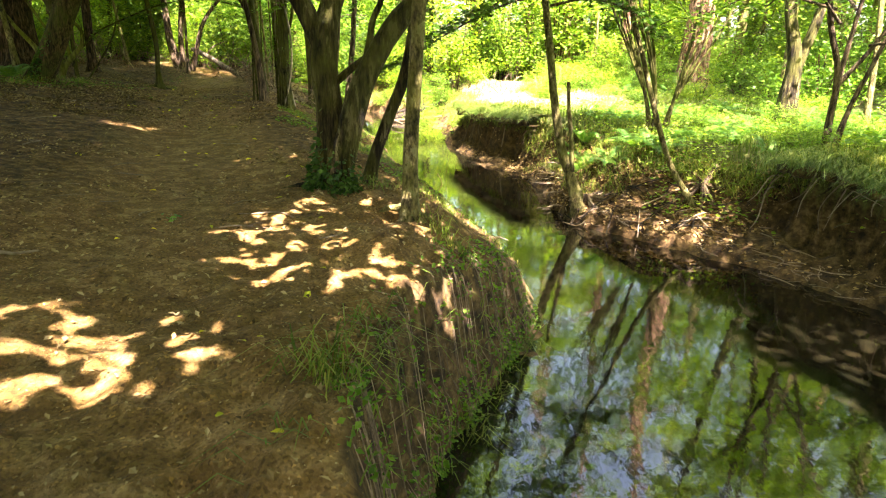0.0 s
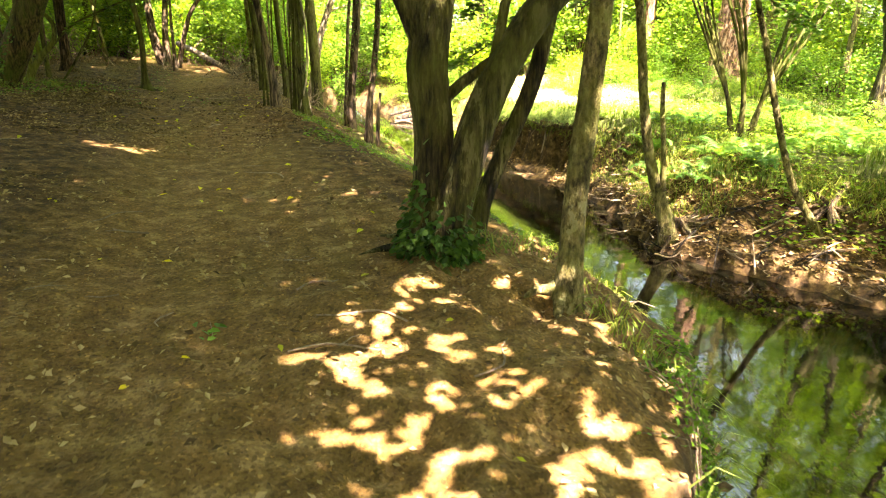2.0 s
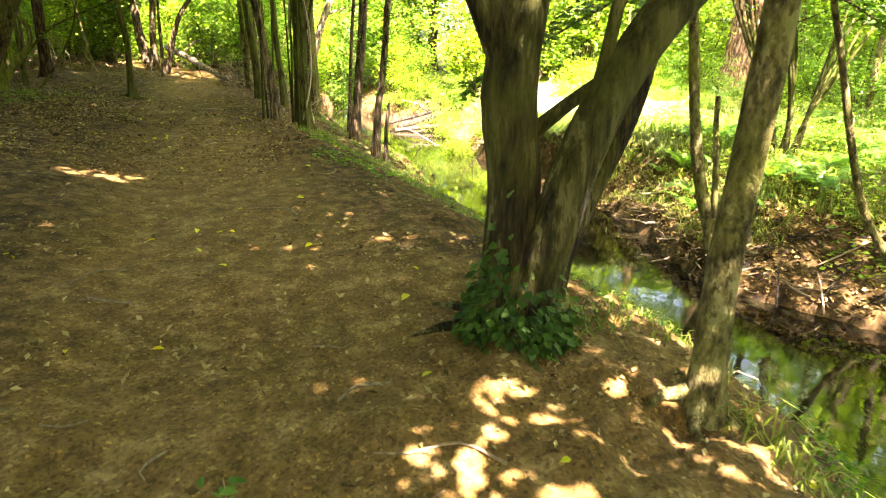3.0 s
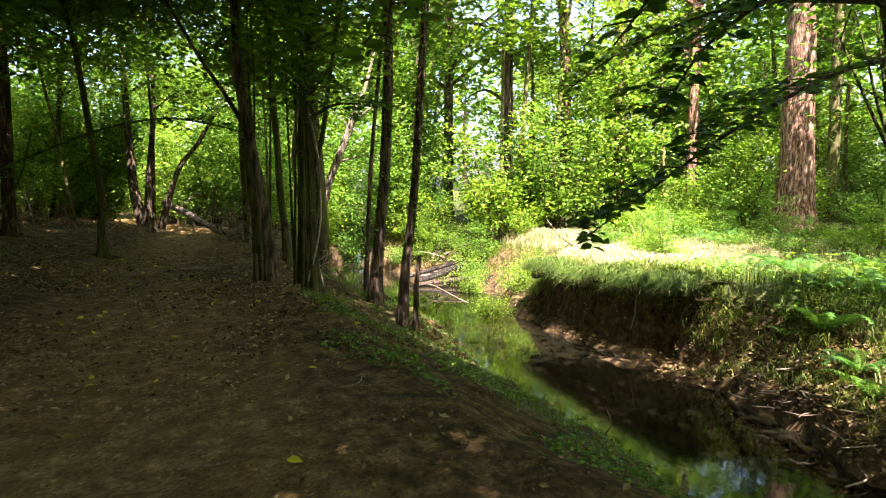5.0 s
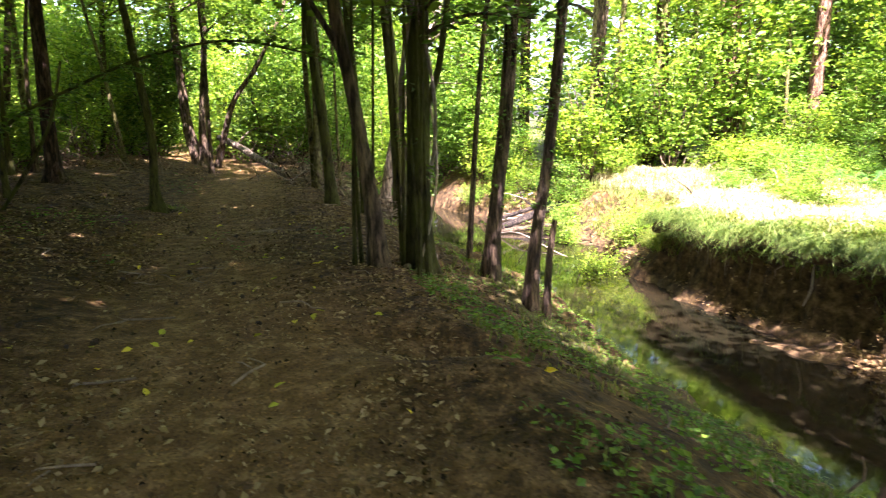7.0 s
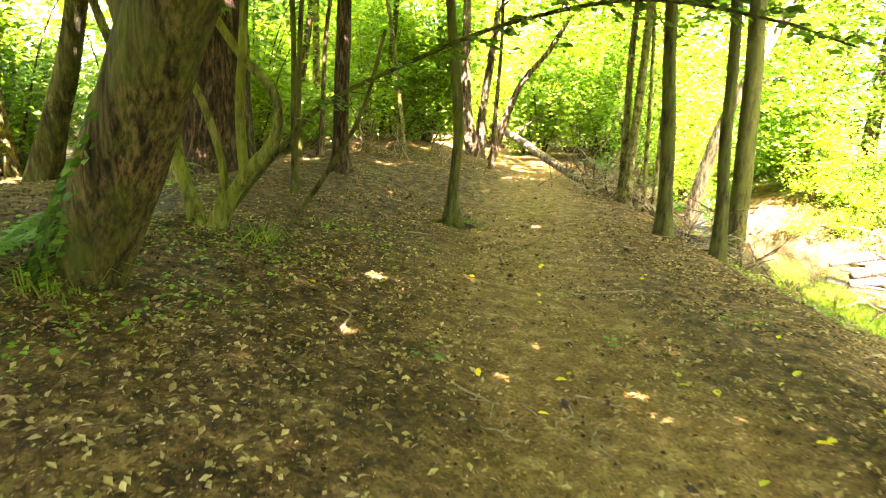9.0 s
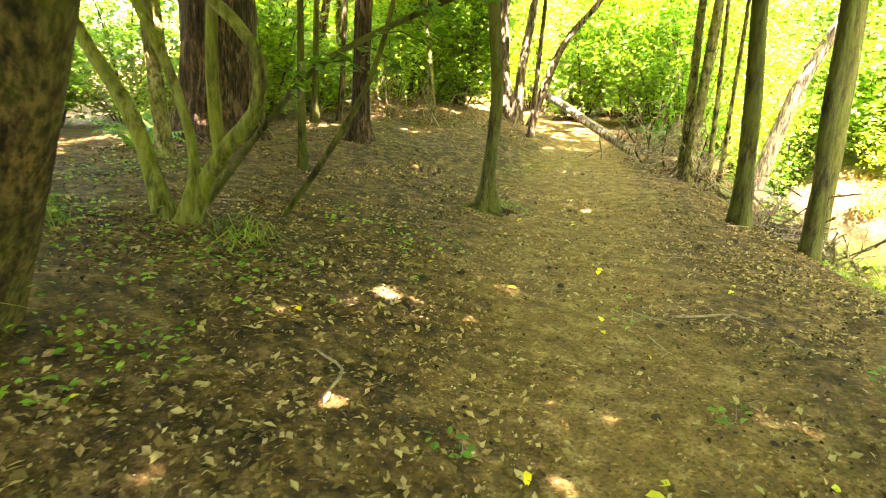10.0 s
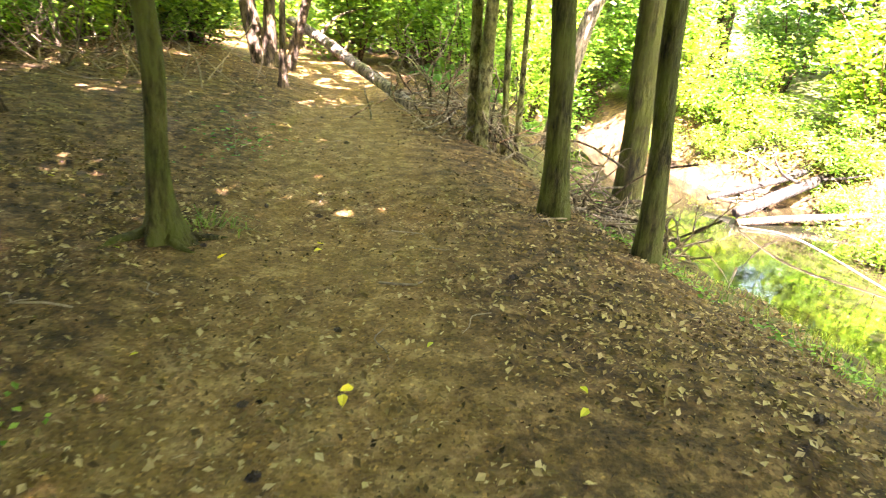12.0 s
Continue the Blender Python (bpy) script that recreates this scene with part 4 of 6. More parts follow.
sr = np.interp(u, [0, 0.4, 0.95, 1.4, 1.85], [0.29, 0.25, 0.225, 0.21, 0.2])
ta = g.uniform(math.pi * 0.75, math.pi * 1.6, 1300)
ic = np.stack([sx + np.cos(ta) * sr * 1.04, 13.35 + np.sin(ta) * sr * 1.04, 0.5 + u], 1)
v, f = leaf_geo(ic - np.array(lean_ivy.location), g.uniform(0.04, 0.075, 1300), 1.1, 0.85, 0.06, True, 0.6, ta, g)
part("ivy", mesh_of("ivy", v, f, M_IVY), lean_ivy, "dark ivy on the shaded side", "stuff")
hazel, _ = tree([
    [(-8.84, 15.06, 0.6, 0.12), (-8.98, 15.06, 1.05, 0.075), (-9.13, 15.06, 1.42, 0.07), (-9.55, 15.06, 1.92, 0.055), (-9.9, 15.06, 2.5, 0.05)],
    [(-8.74, 15.06, 0.62, 0.1), (-8.58, 15.06, 1.15, 0.045), (-8.74, 15.06, 1.7, 0.042), (-8.99, 15.06, 2.12, 0.04)],
    [(-8.72, 15.08, 0.65, 0.1), (-8.55, 15.1, 1.0, 0.075), (-8.3, 15.1, 1.3, 0.07), (-8.1, 15.1, 1.5, 0.06), (-8.06, 15.1, 1.8, 0.052), (-8.22, 15.1, 2.0, 0.048), (-8.5, 15.1, 2.25, 0.045)],
    [(-8.42, 15.12, 1.2, 0.055), (-8.45, 15.12, 1.7, 0.05), (-8.4, 15.12, 2.3, 0.045)],
], M_BARK_MOSS, "mossy many-stemmed shrub with a hooked limb", 5.0, 2.2, 9, 71, 14, 0.5, per=26, leaf=0.13)
hb = np.array(hazel.location)
arch_pts = [(-8.95, 15.5, 0.75, 0.026), (-8.35, 15.5, 1.4, 0.022), (-7.9, 15.5, 1.8, 0.02), (-7.2, 15.5, 2.12, 0.018), (-6.4, 15.5, 2.42, 0.016), (-5.5, 15.5, 2.58, 0.014), (-4.7, 15.5, 2.46, 0.011), (-4.2, 15.5, 2.3, 0.007)]
spray(hazel, hb, arch_pts, 0.08, 26, 14, M_BEECH, M_BARK_HAZEL, 73, 0.6, "arching_branch")
q = np.array([(-8.3, 15.6, 0.75, 0.02), (-7.95, 15.6, 1.2, 0.022), (-7.6, 15.6, 1.75, 0.018), (-7.4, 15.6, 2.4, 0.014)])
q[:, :3] -= hb
v, f = tube(q, 6, 0.12, 0.08, 0, 3)
part("stem", mesh_of("stem", v, f, M_BARK_HAZEL, True), hazel)
tree([[rooted(-11.75, 18.5, 0.62), (-11.72, 18.5, 1.3, 0.5), (-11.7, 18.5, 2.6, 0.44), (-11.7, 18.5, 5, 0.4)]], M_BARK_RED, "massive dark red conifer trunk", 16, 4, 14, 75, 24, 0.4, thin=1.0, low=0.35)
tree([[rooted(-12.86, 16.5, 0.28), (-12.5, 16.5, 1.4, 0.2), (-12.1, 16.5, 2.3, 0.17)]], M_BARK_DARK, "leaning dark tree deeper in the wood", 9, 3, 10, 77, 14, 0.4)
tree([[rooted(-15.2, 17.4, 0.3), (-15.3, 17.4, 2.5, 0.22)]], M_BARK_BROWN, "brown tree deeper in the wood", 10, 3, 10, 78, 12, 0.4)
tree([[rooted(-10.6, 27.0, 0.3), (-10.9, 27.0, 1.4, 0.2), (-11.0, 27.0, 2.6, 0.16)],
      [rooted(-10.2, 27.1, 0.14), (-9.6, 27.1, 2.2, 0.1), (-8.8, 27.1, 3.3, 0.08)],
      [rooted(-10.5, 26.9, 0.2), (-10.45, 26.9, 1.6, 0.14), (-10.3, 26.9, 3.0, 0.12)]],
     M_BARK_BROWN, "clump of reddish stems where the path bends away", 9, 2.6, 12, 79, 14, 0.5)
# the last three stand out of view, added so their crowns shade the ground
g = np.random.default_rng(33)
for k, (x, y, r) in enumerate(((-12.0, 20.9, 0.07), (-11.75, 21.3, 0.06), (-11.4, 24.2, 0.07), (-9.7, 17.6, 0.05), (-13.6, 23.0, 0.12), (-14.4, 20.0, 0.14), (-12.9, 26.0, 0.13), (-9.3, 24.4, 0.06),
                               (-10.6, 16.6, 0.09), (-11.4, 14.2, 0.12), (-13.0, 12.0, 0.16), (-9.6, 10.4, 0.16), (-16.5, 14.0, 0.2), (-14.0, 8.5, 0.2), (-12.6, 10.2, 0.16), (-15.5, 11.2, 0.16), (-13.2, 14.6, 0.14))):
    lx = g.normal(0, 0.2)
    tree([[rooted(x, y, r * 1.4), (x + lx * 0.3, y, 1.5, r), (x + lx, y, 3.0, r * 0.85)]], (M_BARK_HAZEL, M_BARK_BROWN, M_BARK_GREY)[k % 3],
         "slender woodland tree among the leaf litter", 8.5 + g.uniform(-1, 2), 3.0, 11, 81 + k, 10, 0.5, per=36, group="slender trees beside the path")

def surface_roots(t, x, y, n, reach, r, bark, seed):
    """Roots that run out from a trunk's foot over the ground."""
    g = np.random.default_rng(seed)
    b = np.array(t.location)
    for k in range(n):
        a = 6.28 * k / n + g.uniform(-0.4, 0.4)
        ln = reach * g.uniform(0.6, 1.2)
        q = []
        for u, rr, lift in ((0.1, 1.0, 0.1), (0.35, 0.8, 0.03), (0.65, 0.6, 0.01), (1.0, 0.25, -0.015)):
            px, py = x + math.cos(a + u * 0.5) * ln * u, y + math.sin(a + u * 0.5) * ln * u
            q.append((px - b[0], py - b[1], float(ground_z(px, py)) + lift - b[2], r * rr))
        v, f = tube(q, 7, 0.06, 0.25, 0, seed + k)
        part("root", mesh_of("root", v, f, bark, True), t)


surface_roots(path_tree, -7.79, 18.25, 6, 0.38, 0.04, M_BARK_HAZEL, 5)
surface_roots(slim_tree, -0.23, 5.84, 5, 0.3, 0.045, M_BARK_GREY, 6)
surface_roots(ivy_tree, -1.02, 6.4, 6, 0.5, 0.06, M_BARK_DARK, 7)
surface_roots(vine_tree, -3.38, 14.5, 5, 0.4, 0.04, M_BARK_GREY, 8)

# unseen trees around and behind, added to shade the near path
shade_tree = bend_tree = None
for k, (x, y, r) in enumerate(((-3.6, 1.2, 0.2), (-5.2, 4.6, 0.16), (-3.2, -4.0, 0.22), (6.6, -2.0, 0.22), (0.9 - 3.4, -8.0, 0.2), (8.5, -6.5, 0.25), (-7.5, -1.5, 0.22), (5.8, -9.0, 0.22), (-7.2, 7.6, 0.18), (9.2, 2.0, 0.2), (-11.0, 4.0, 0.25), (-1.6, -2.2, 0.16), (-0.8, -6.2, 0.18), (6.0, 0.4, 0.16), (5.7, -5.4, 0.18), (-5.6, -6.0, 0.2), (-6.9, 9.0, 0.15))):
    around, _ = tree([[rooted(x, y, r * 1.4), (x, y, 1.5, r), (x + 0.15 * math.sin(k), y, 4.0, r * 0.85)]], (M_BARK_BROWN, M_BARK_DARK, M_BARK_GREY)[k % 3],
         "unseen woodland tree added to shade the near path", 11, 5.4, 22, 101 + k, 12, 0.5, per=66, leaf=0.19, low=0.42, joined_limbs=True, group="trees around the near path")
    shade_tree = around if k == 0 else shade_tree
    bend_tree = around
# boughs above the view, added to fleck or hold off sun on the path
shading_bough(shade_tree, DAPPLED[1], 4.6, 0.53, 6.0, 613)
shading_bough(bend_tree, (-5.2, 14.4, 1.5, 1.2), 5.0, 0.72, 6.0, 615)
shading_bough(path_tree, (-8.7, 21.3, 1.5, 1.3), 5.0, 0.66, 5.0, 617)

# boughs that hang over the stream
for k, pts in enumerate(([(1.9, 11.2, 2.6, 0.03), (1.1, 10.95, 2.4, 0.02), (0.3, 10.75, 2.0, 0.014), (-0.35, 10.55, 1.6, 0.009), (-0.95, 10.4, 1.2, 0.004)],
                         [(1.8, 11.2, 2.9, 0.03), (0.8, 10.8, 3.0, 0.02), (-0.1, 10.4, 2.5, 0.012), (-0.6, 10.1, 1.9, 0.005)],
                         [(1.8, 11.2, 2.7, 0.03), (1.5, 10.2, 2.9, 0.02), (1.0, 9.6, 2.5, 0.012), (0.5, 9.2, 2.0, 0.005)],
                         [(1.75, 11.2, 3.0, 0.03), (1.0, 12.0, 3.2, 0.02), (0.2, 12.6, 3.0, 0.012), (-0.4, 13.0, 2.6, 0.005)],
                         [(1.85, 11.2, 2.4, 0.03), (2.4, 10.8, 2.5, 0.02), (2.9, 10.2, 2.3, 0.013), (3.3, 9.7, 1.9, 0.006)])):
    spray(bank_tree, bank_tree.location, pts, 0.09, 26, 15, M_BEECH, M_BARK_BROWN, 201 + k, 0.62)
spray(ivy_tree, ivy_tree.location, [(-1.6, 6.45, 2.6, 0.025), (-1.85, 7.6, 2.72, 0.016), (-2.05, 8.6, 2.5, 0.01), (-2.15, 9.2, 2.15, 0.004)], 0.1, 14, 8, M_BEECH, M_BARK_BROWN, 211, 0.45)
spray(ivy_tree, ivy_tree.location, [(-0.4, 6.45, 2.6, 0.025), (-0.6, 7.8, 2.8, 0.016), (-0.9, 8.7, 2.55, 0.01), (-1.1, 9.3, 2.2, 0.004)], 0.1, 14, 9, M_BEECH, M_BARK_BROWN, 213, 0.5)
for k, (tr, pts) in enumerate(((lean_tree, [(2.8, 10.4, 2.8, 0.025), (2.4, 9.4, 3.2, 0.018), (2.2, 8.5, 3.1, 0.01), (2.0, 7.8, 2.8, 0.005)]), (lean_tree, [(2.85, 10.4, 2.6, 0.025), (3.6, 9.8, 3.0, 0.018), (4.2, 9.2, 3.0, 0.01), (4.6, 8.8, 2.8, 0.005)]),
                               (lean_tree, [(2.7, 10.4, 3.3, 0.025), (3.0, 11.4, 3.7, 0.018), (3.4, 12.3, 3.6, 0.01), (3.8, 13.0, 3.2, 0.005)]), (young_tree, [(6.0, 10.0, 2.2, 0.025), (5.3, 9.6, 2.6, 0.018), (4.7, 9.3, 2.5, 0.01), (4.2, 9.0, 2.2, 0.005)]),
                               (young_tree, [(6.2, 10.0, 2.4, 0.025), (6.4, 11.0, 2.8, 0.018), (6.2, 12.0, 2.7, 0.01), (6.0, 12.6, 2.4, 0.005)]), (young_tree, [(6.5, 10.0, 1.9, 0.025), (7.0, 9.6, 2.0, 0.018), (7.4, 9.4, 1.8, 0.01), (7.6, 9.2, 1.5, 0.005)]),
                               (young_tree, [(5.9, 10.0, 2.4, 0.025), (5.4, 11.2, 2.7, 0.018), (5.2, 12.4, 2.5, 0.01), (5.0, 13.2, 2.2, 0.005)]))):
    spray(tr, tr.location, pts, 0.1, 20, 13, M_CANOPY, M_BARK_BROWN, 221 + k, 0.7)
spray(vine_tree, vine_tree.location, [(-3.3, 14.5, 2.5, 0.025), (-2.9, 14.1, 2.6, 0.015), (-2.4, 13.7, 2.5, 0.006)], 0.09, 12, 10, M_BEECH, M_BARK_BROWN, 207, 0.6)
spray(vine_tree, vine_tree.location, [(-3.4, 14.5, 2.6, 0.025), (-3.1, 13.5, 2.7, 0.015), (-2.9, 12.6, 2.6, 0.006)], 0.09, 12, 10, M_BEECH, M_BARK_BROWN, 209, 0.6)

# ---- undergrowth ----
def bush_mesh(seed, tall, wide, count, leaf, mat):
    g = np.random.default_rng(seed)
    b = thing("bush", (0, -200 - seed, -5), "leafy green woodland bush in full summer leaf", "bush", "undergrowth bushes")
    tips = []
    pieces = []
    for k in range(11):
        a, ln = g.uniform(0, 6.28), wide * g.uniform(0.3, 1.0)
        e = np.array([math.cos(a) * ln, math.sin(a) * ln, tall * g.uniform(0.35, 1.0)])
        pieces.append(tube([(e[0] * 0.05, e[1] * 0.05, -0.1, 0.02), (e[0] * 0.5, e[1] * 0.5, e[2] * 0.65, 0.012), (*e, 0.004)], 5, 0.3, 0, 0, k))
        for u in (0.35, 0.6, 0.85, 1.0):
            tips += [e * u + g.normal(0, 0.2, 3) * wide * 0.5 for _ in range(2)]
    tips = np.array(tips)
    tips[:, 2] = np.abs(tips[:, 2]) + 0.05
    v, f = joined(pieces)
    part("stem", mesh_of("stem", v, f, M_BARK_BROWN, True), b, "", "stuff")
    c = cloud(tips, count // len(tips), 0.17 * wide, 0.5, g)
    c[:, 2] = np.abs(c[:, 2])
    v, f = leaf_geo(c, g.uniform(0.7, 1.3, len(c)) * leaf, 0.55, 0.6, 0.1, g=g)
    part("foliage", mesh_of("foliage", v, f, mat), b, "", "stuff")
    return b


BUSHES = [bush_mesh(1, 2.0, 1.2, 2500, 0.1, M_BUSH), bush_mesh(2, 2.8, 1.4, 2900, 0.112, M_BUSH), bush_mesh(3, 1.1, 1.1, 2000, 0.085, M_BUSH), bush_mesh(4, 4.2, 1.7, 3800, 0.135, M_BUSH)]
g = np.random.default_rng(77)


def scatter_bushes(n, x0, x1, y0, y1, kinds, lo=0.8, hi=1.3):
    for _ in range(n):
        x, y = g.uniform(x0, x1), g.uniform(y0, y1)
        if left_x(y) - 0.8 < x < right_x(y) + 1.2 or abs(x - np.interp(y, PATH_Y, PATH_X)) < (2.2 if y < 30 else 0.8):
            continue
        b = BUSHES[kinds[int(g.integers(len(kinds)))]]
        s = g.uniform(lo, hi)
        copy_thing(b, Matrix.Translation(on_ground(x, y, -0.03)) @ pose(0, 0, 0, 0, 0, g.uniform(0, 360)) @ Matrix.Scale(s, 4))


for b, (x, y) in zip(BUSHES, ((9.5, 16.0), (12.0, 18.5), (9.0, 11.5), (3.5, 35.0))):
    b.location = on_ground(x, y, -0.03)
scatter_bushes(14, -17.5, -12.6, 20.0, 27.0, (0, 1, 2))
scatter_bushes(6, -14.5, -12.4, 26.0, 29.0, (1, 2))
scatter_bushes(16, 8.5, 20, 9, 20, (0, 1, 2))
scatter_bushes(14, 9.5, 20, 20, 27, (0, 1, 2))
scatter_bushes(46, 0.5, 24, 26.5, 40, (0, 1, 3), 0.9, 1.5)
scatter_bushes(14, 3.8, 9, 24, 28, (2, 0), 0.6, 1.0)
scatter_bushes(16, 2.0, 9, 18.5, 25, (2, 2, 0), 0.3, 0.55)
scatter_bushes(14, 5.5, 10, 8, 16, (2,), 0.35, 0.6)
scatter_bushes(34, -9, 0, 27.5, 42, (0, 1, 3), 0.9, 1.4)
scatter_bushes(70, -26, -7, 29, 44, (0, 1, 3), 0.9, 1.6)
scatter_bushes(16, -14, -11.5, 27.5, 30, (3, 1), 0.8, 1.1)
scatter_bushes(56, -28, -14, 6, 36, (0, 1, 3), 0.8, 1.3)
scatter_bushes(14, -14, -7, -12, 3, (0, 1), 0.8, 1.2)
scatter_bushes(14, 7, 16, -12, 8, (0, 1, 2), 0.8, 1.2)
for x, y, k, s in ((-6.6, 27.2, 3, 0.9), (-7.4, 28.8, 3, 1.1), (-5.4, 28.6, 1, 1.1), (-0.2, 20.6, 2, 0.6), (-0.4, 23.6, 0, 0.6), (0.9, 21.8, 2, 0.7), (0.2, 26.2, 0, 0.6), (1.6, 26.6, 2, 0.8), (-0.1, 25.7, 2, 0.55), (-0.7, 27.2, 2, 0.6), (-1.7, 27.7, 0, 0.5), (-2.5, 28.5, 2, 0.6), (-1.4, 28.6, 1, 0.6), (0.4, 27.2, 1, 0.6), (-1.2, 28.0, 0, 0.8), (-2.6, 31.0, 1, 1.0), (-4.4, 31.6, 1, 1.0), (-5.2, 32.6, 3, 1.0), (-4.0, 33.5, 3, 1.0), (-2.2, 29.6, 0, 0.9), (-6.0, 30.2, 1, 1.0)):
    copy_thing(BUSHES[k], Matrix.Translation(on_ground(x, y, -0.03)) @ pose(0, 0, 0, 0, 0, x * 77) @ Matrix.Scale(s, 4))


def wood_tree(seed, bark, height, r, low):
    """A whole tree for the wood around, later repeated."""
    t, _ = tree([[(0, -200 - seed, -0.2, r * 1.3), (0, -200 - seed, 1.5, r), (0.1, -200 - seed, height * 0.5, r * 0.8)]], bark, "tall tree of the surrounding wood in summer leaf",
                height, 3.4, 15, seed, 9, 0.4, leaf=0.36, leaves=M_CANOPY, low=low, per=13, shade=False, joined_limbs=True, group="surrounding wood")
    return t


WOOD = [wood_tree(301, M_BARK_BROWN, 12, 0.2, 0.25), wood_tree(302, M_BARK_GREY, 10, 0.14, 0.2), wood_tree(303, M_BARK_FIR, 15, 0.26, 0.35), wood_tree(304, M_BARK_DARK, 9, 0.12, 0.15)]
for b, (x, y) in zip(WOOD, ((-20.0, 30.0), (16.0, 34.0), (-8.0, 44.0), (22.0, 18.0))):
    b.location = on_ground(x, y)
g = np.random.default_rng(99)
for k in range(140):
    a, d = g.uniform(0, 2 * math.pi), g.uniform(24, 62)
    x, y = -2 + math.cos(a) * d, 14 + math.sin(a) * d
    if left_x(y) - 1.5 < x < right_x(y) + 1.5 or abs(x - np.interp(y, PATH_Y, PATH_X)) < 2 or y < 2 and abs(a - 4.71) > 1.3 and d < 26:
        continue
    copy_thing(WOOD[k % 4], Matrix.Translation(on_ground(x, y)) @ pose(0, 0, 0, 0, 0, g.uniform(0, 360)) @ Matrix.Scale(g.uniform(0.85, 1.25), 4))

pole, _ = tree([[(0, -300, -0.2, 0.1), (0.05, -300, 1.5, 0.075), (-0.05, -300, 4.0, 0.065)]], M_BARK_GREY, "slim pale trunk standing in the undergrowth", 10, 2.2, 7, 321, 8, 0.4, per=14, leaf=0.22, low=0.4, shade=False, joined_limbs=True, group="slim trunks in the wood")
pole.location = on_ground(6.5, 27.5)
for k in range(70):
    x0, x1, y0, y1 = ((1.0, 16.0, 26.0, 36.0), (-26.0, -13.5, 10.0, 32.0), (-10.0, -1.0, 27.5, 38.0), (9.0, 18.0, 10.0, 24.0))[k % 4]
    x, y = g.uniform(x0, x1), g.uniform(y0, y1)
    if left_x(y) - 0.8 < x < right_x(y) + 0.8 or abs(x - np.interp(y, PATH_Y, PATH_X)) < 1.6:
        continue
    copy_thing(pole, Matrix.Translation(on_ground(x, y)) @ pose(0, 0, 0, g.normal(0, 3), g.normal(0, 3), g.uniform(0, 360)) @ Matrix.Scale(g.uniform(0.7, 1.5), 4))

# the far wood that closes every view
n = 26000
a, d = g.uniform(0, 2 * np.pi, n), g.uniform(64, 74, n)
fx, fy = -2 + np.cos(a) * d, 14 + np.sin(a) * d
top = 14 + 6 * fbm(a * 9, d * 0.1, 61)
c = np.stack([fx, fy, land(fx, fy) + g.uniform(0, 1, n) ** 0.8 * top], 1)
v, f = leaf_geo(c, g.uniform(0.7, 1.5, n), 0.9, 0.7, 0.1, g=g)
tagged(new("far_wood", mesh_of("far_wood", v, f, M_CANOPY)), "distant green woodland foliage all around", "woodland", "", "stuff")


# ---- fallen wood ----
def log(pts, label, mat=M_DEAD, sides=14, stubs=0, seed=1, name="fallen_log", category="log"):
    p = np.asarray(pts, float)
    base = p[0, :3].copy()
    t = thing(name, base, label, category)
    q = p.copy()
    q[:, :3] -= base
    v, f = tube(q, sides, 0.12, 0.16, 0, seed, True)
    part("trunk", mesh_of("trunk", v, f, mat, True), t)
    g = np.random.default_rng(seed)
    for k in range(stubs):
        u = g.uniform(0.2, 0.95)
        i = int(u * (len(q) - 1))
        at = q[i] + (q[min(i + 1, len(q) - 1)] - q[i]) * (u * (len(q) - 1) - i)
        a, ln = g.uniform(0, 6.28), g.uniform(0.3, 0.9)
        e = at[:3] + np.array([math.cos(a) * ln, math.sin(a) * ln, ln * g.uniform(0.2, 0.9)])
        m = (at[:3] + e) / 2 + g.normal(0, 0.06, 3)
        v, f = tube([(*at[:3], at[3] * 0.35), (*m, at[3] * 0.25), (*e, 0.006)], 6, 0.1, 0.1, 0, seed + k)
        part("stub", mesh_of("stub", v, f, mat, True), t)
    return t


log([(-10.9, 29.3, 1.2, 0.1), (-9.6, 27.3, 1.0, 0.1), (-8.5, 25.6, 0.75, 0.095), (-7.75, 24.5, 0.58, 0.09), (-7.2, 23.75, 0.42, 0.08)],
    "pale fallen trunk lying down beside the path", M_DEAD, 14, 5, 5)
log([(-1.9, 25.3, -1.15, 0.09), (-1.2, 25.8, -1.0, 0.1), (-0.3, 26.3, -0.72, 0.09), (0.9, 27.0, -0.35, 0.06)], "grey driftwood log across the stream", M_LOG, 12, 3, 7)
log([(-2.2, 25.9, -1.1, 0.05), (-0.8, 26.4, -0.75, 0.06), (0.7, 27.2, -0.25, 0.05)], "thin grey log resting against the bank", M_LOG, 8, 2, 8)
log([(-2.0, 24.9, -1.2, 0.06), (-0.9, 25.2, -1.12, 0.07), (0.2, 25.3, -1.0, 0.05)], "low waterlogged log at the stream edge", M_BARK_BROWN, 8, 1, 9)
log([(-1.75, 26.9, -1.2, 0.035), (-0.6, 26.6, -1.05, 0.04), (0.6, 26.2, -0.8, 0.03)], "thin pale pole lying on the heap of driftwood", M_ROOT, 8, 1, 11)
log([(-2.0, 24.75, -1.22, 0.016), (-1.5, 23.8, -1.05, 0.017), (-0.75, 22.3, -1.24, 0.014), (-0.2, 21.2, -1.3, 0.01)], "long thin pale stick lying across the water", M_ROOT, 6, 0, 12, "stick", "stick")
log([(-3.95, 21.9, -0.35, 0.024), (-3.55, 21.8, -0.8, 0.022), (-3.1, 21.6, -1.3, 0.018)], "dark stick slanting from bank into water", M_BARK_BROWN, 6, 0, 13, "stick", "stick")
log([(0.0, 13.1, -1.3, 0.012), (0.15, 13.0, -1.05, 0.011), (0.05, 12.9, -0.8, 0.006)], "crooked twig standing in the water", M_TWIG, 6, 0, 14, "stick", "stick")
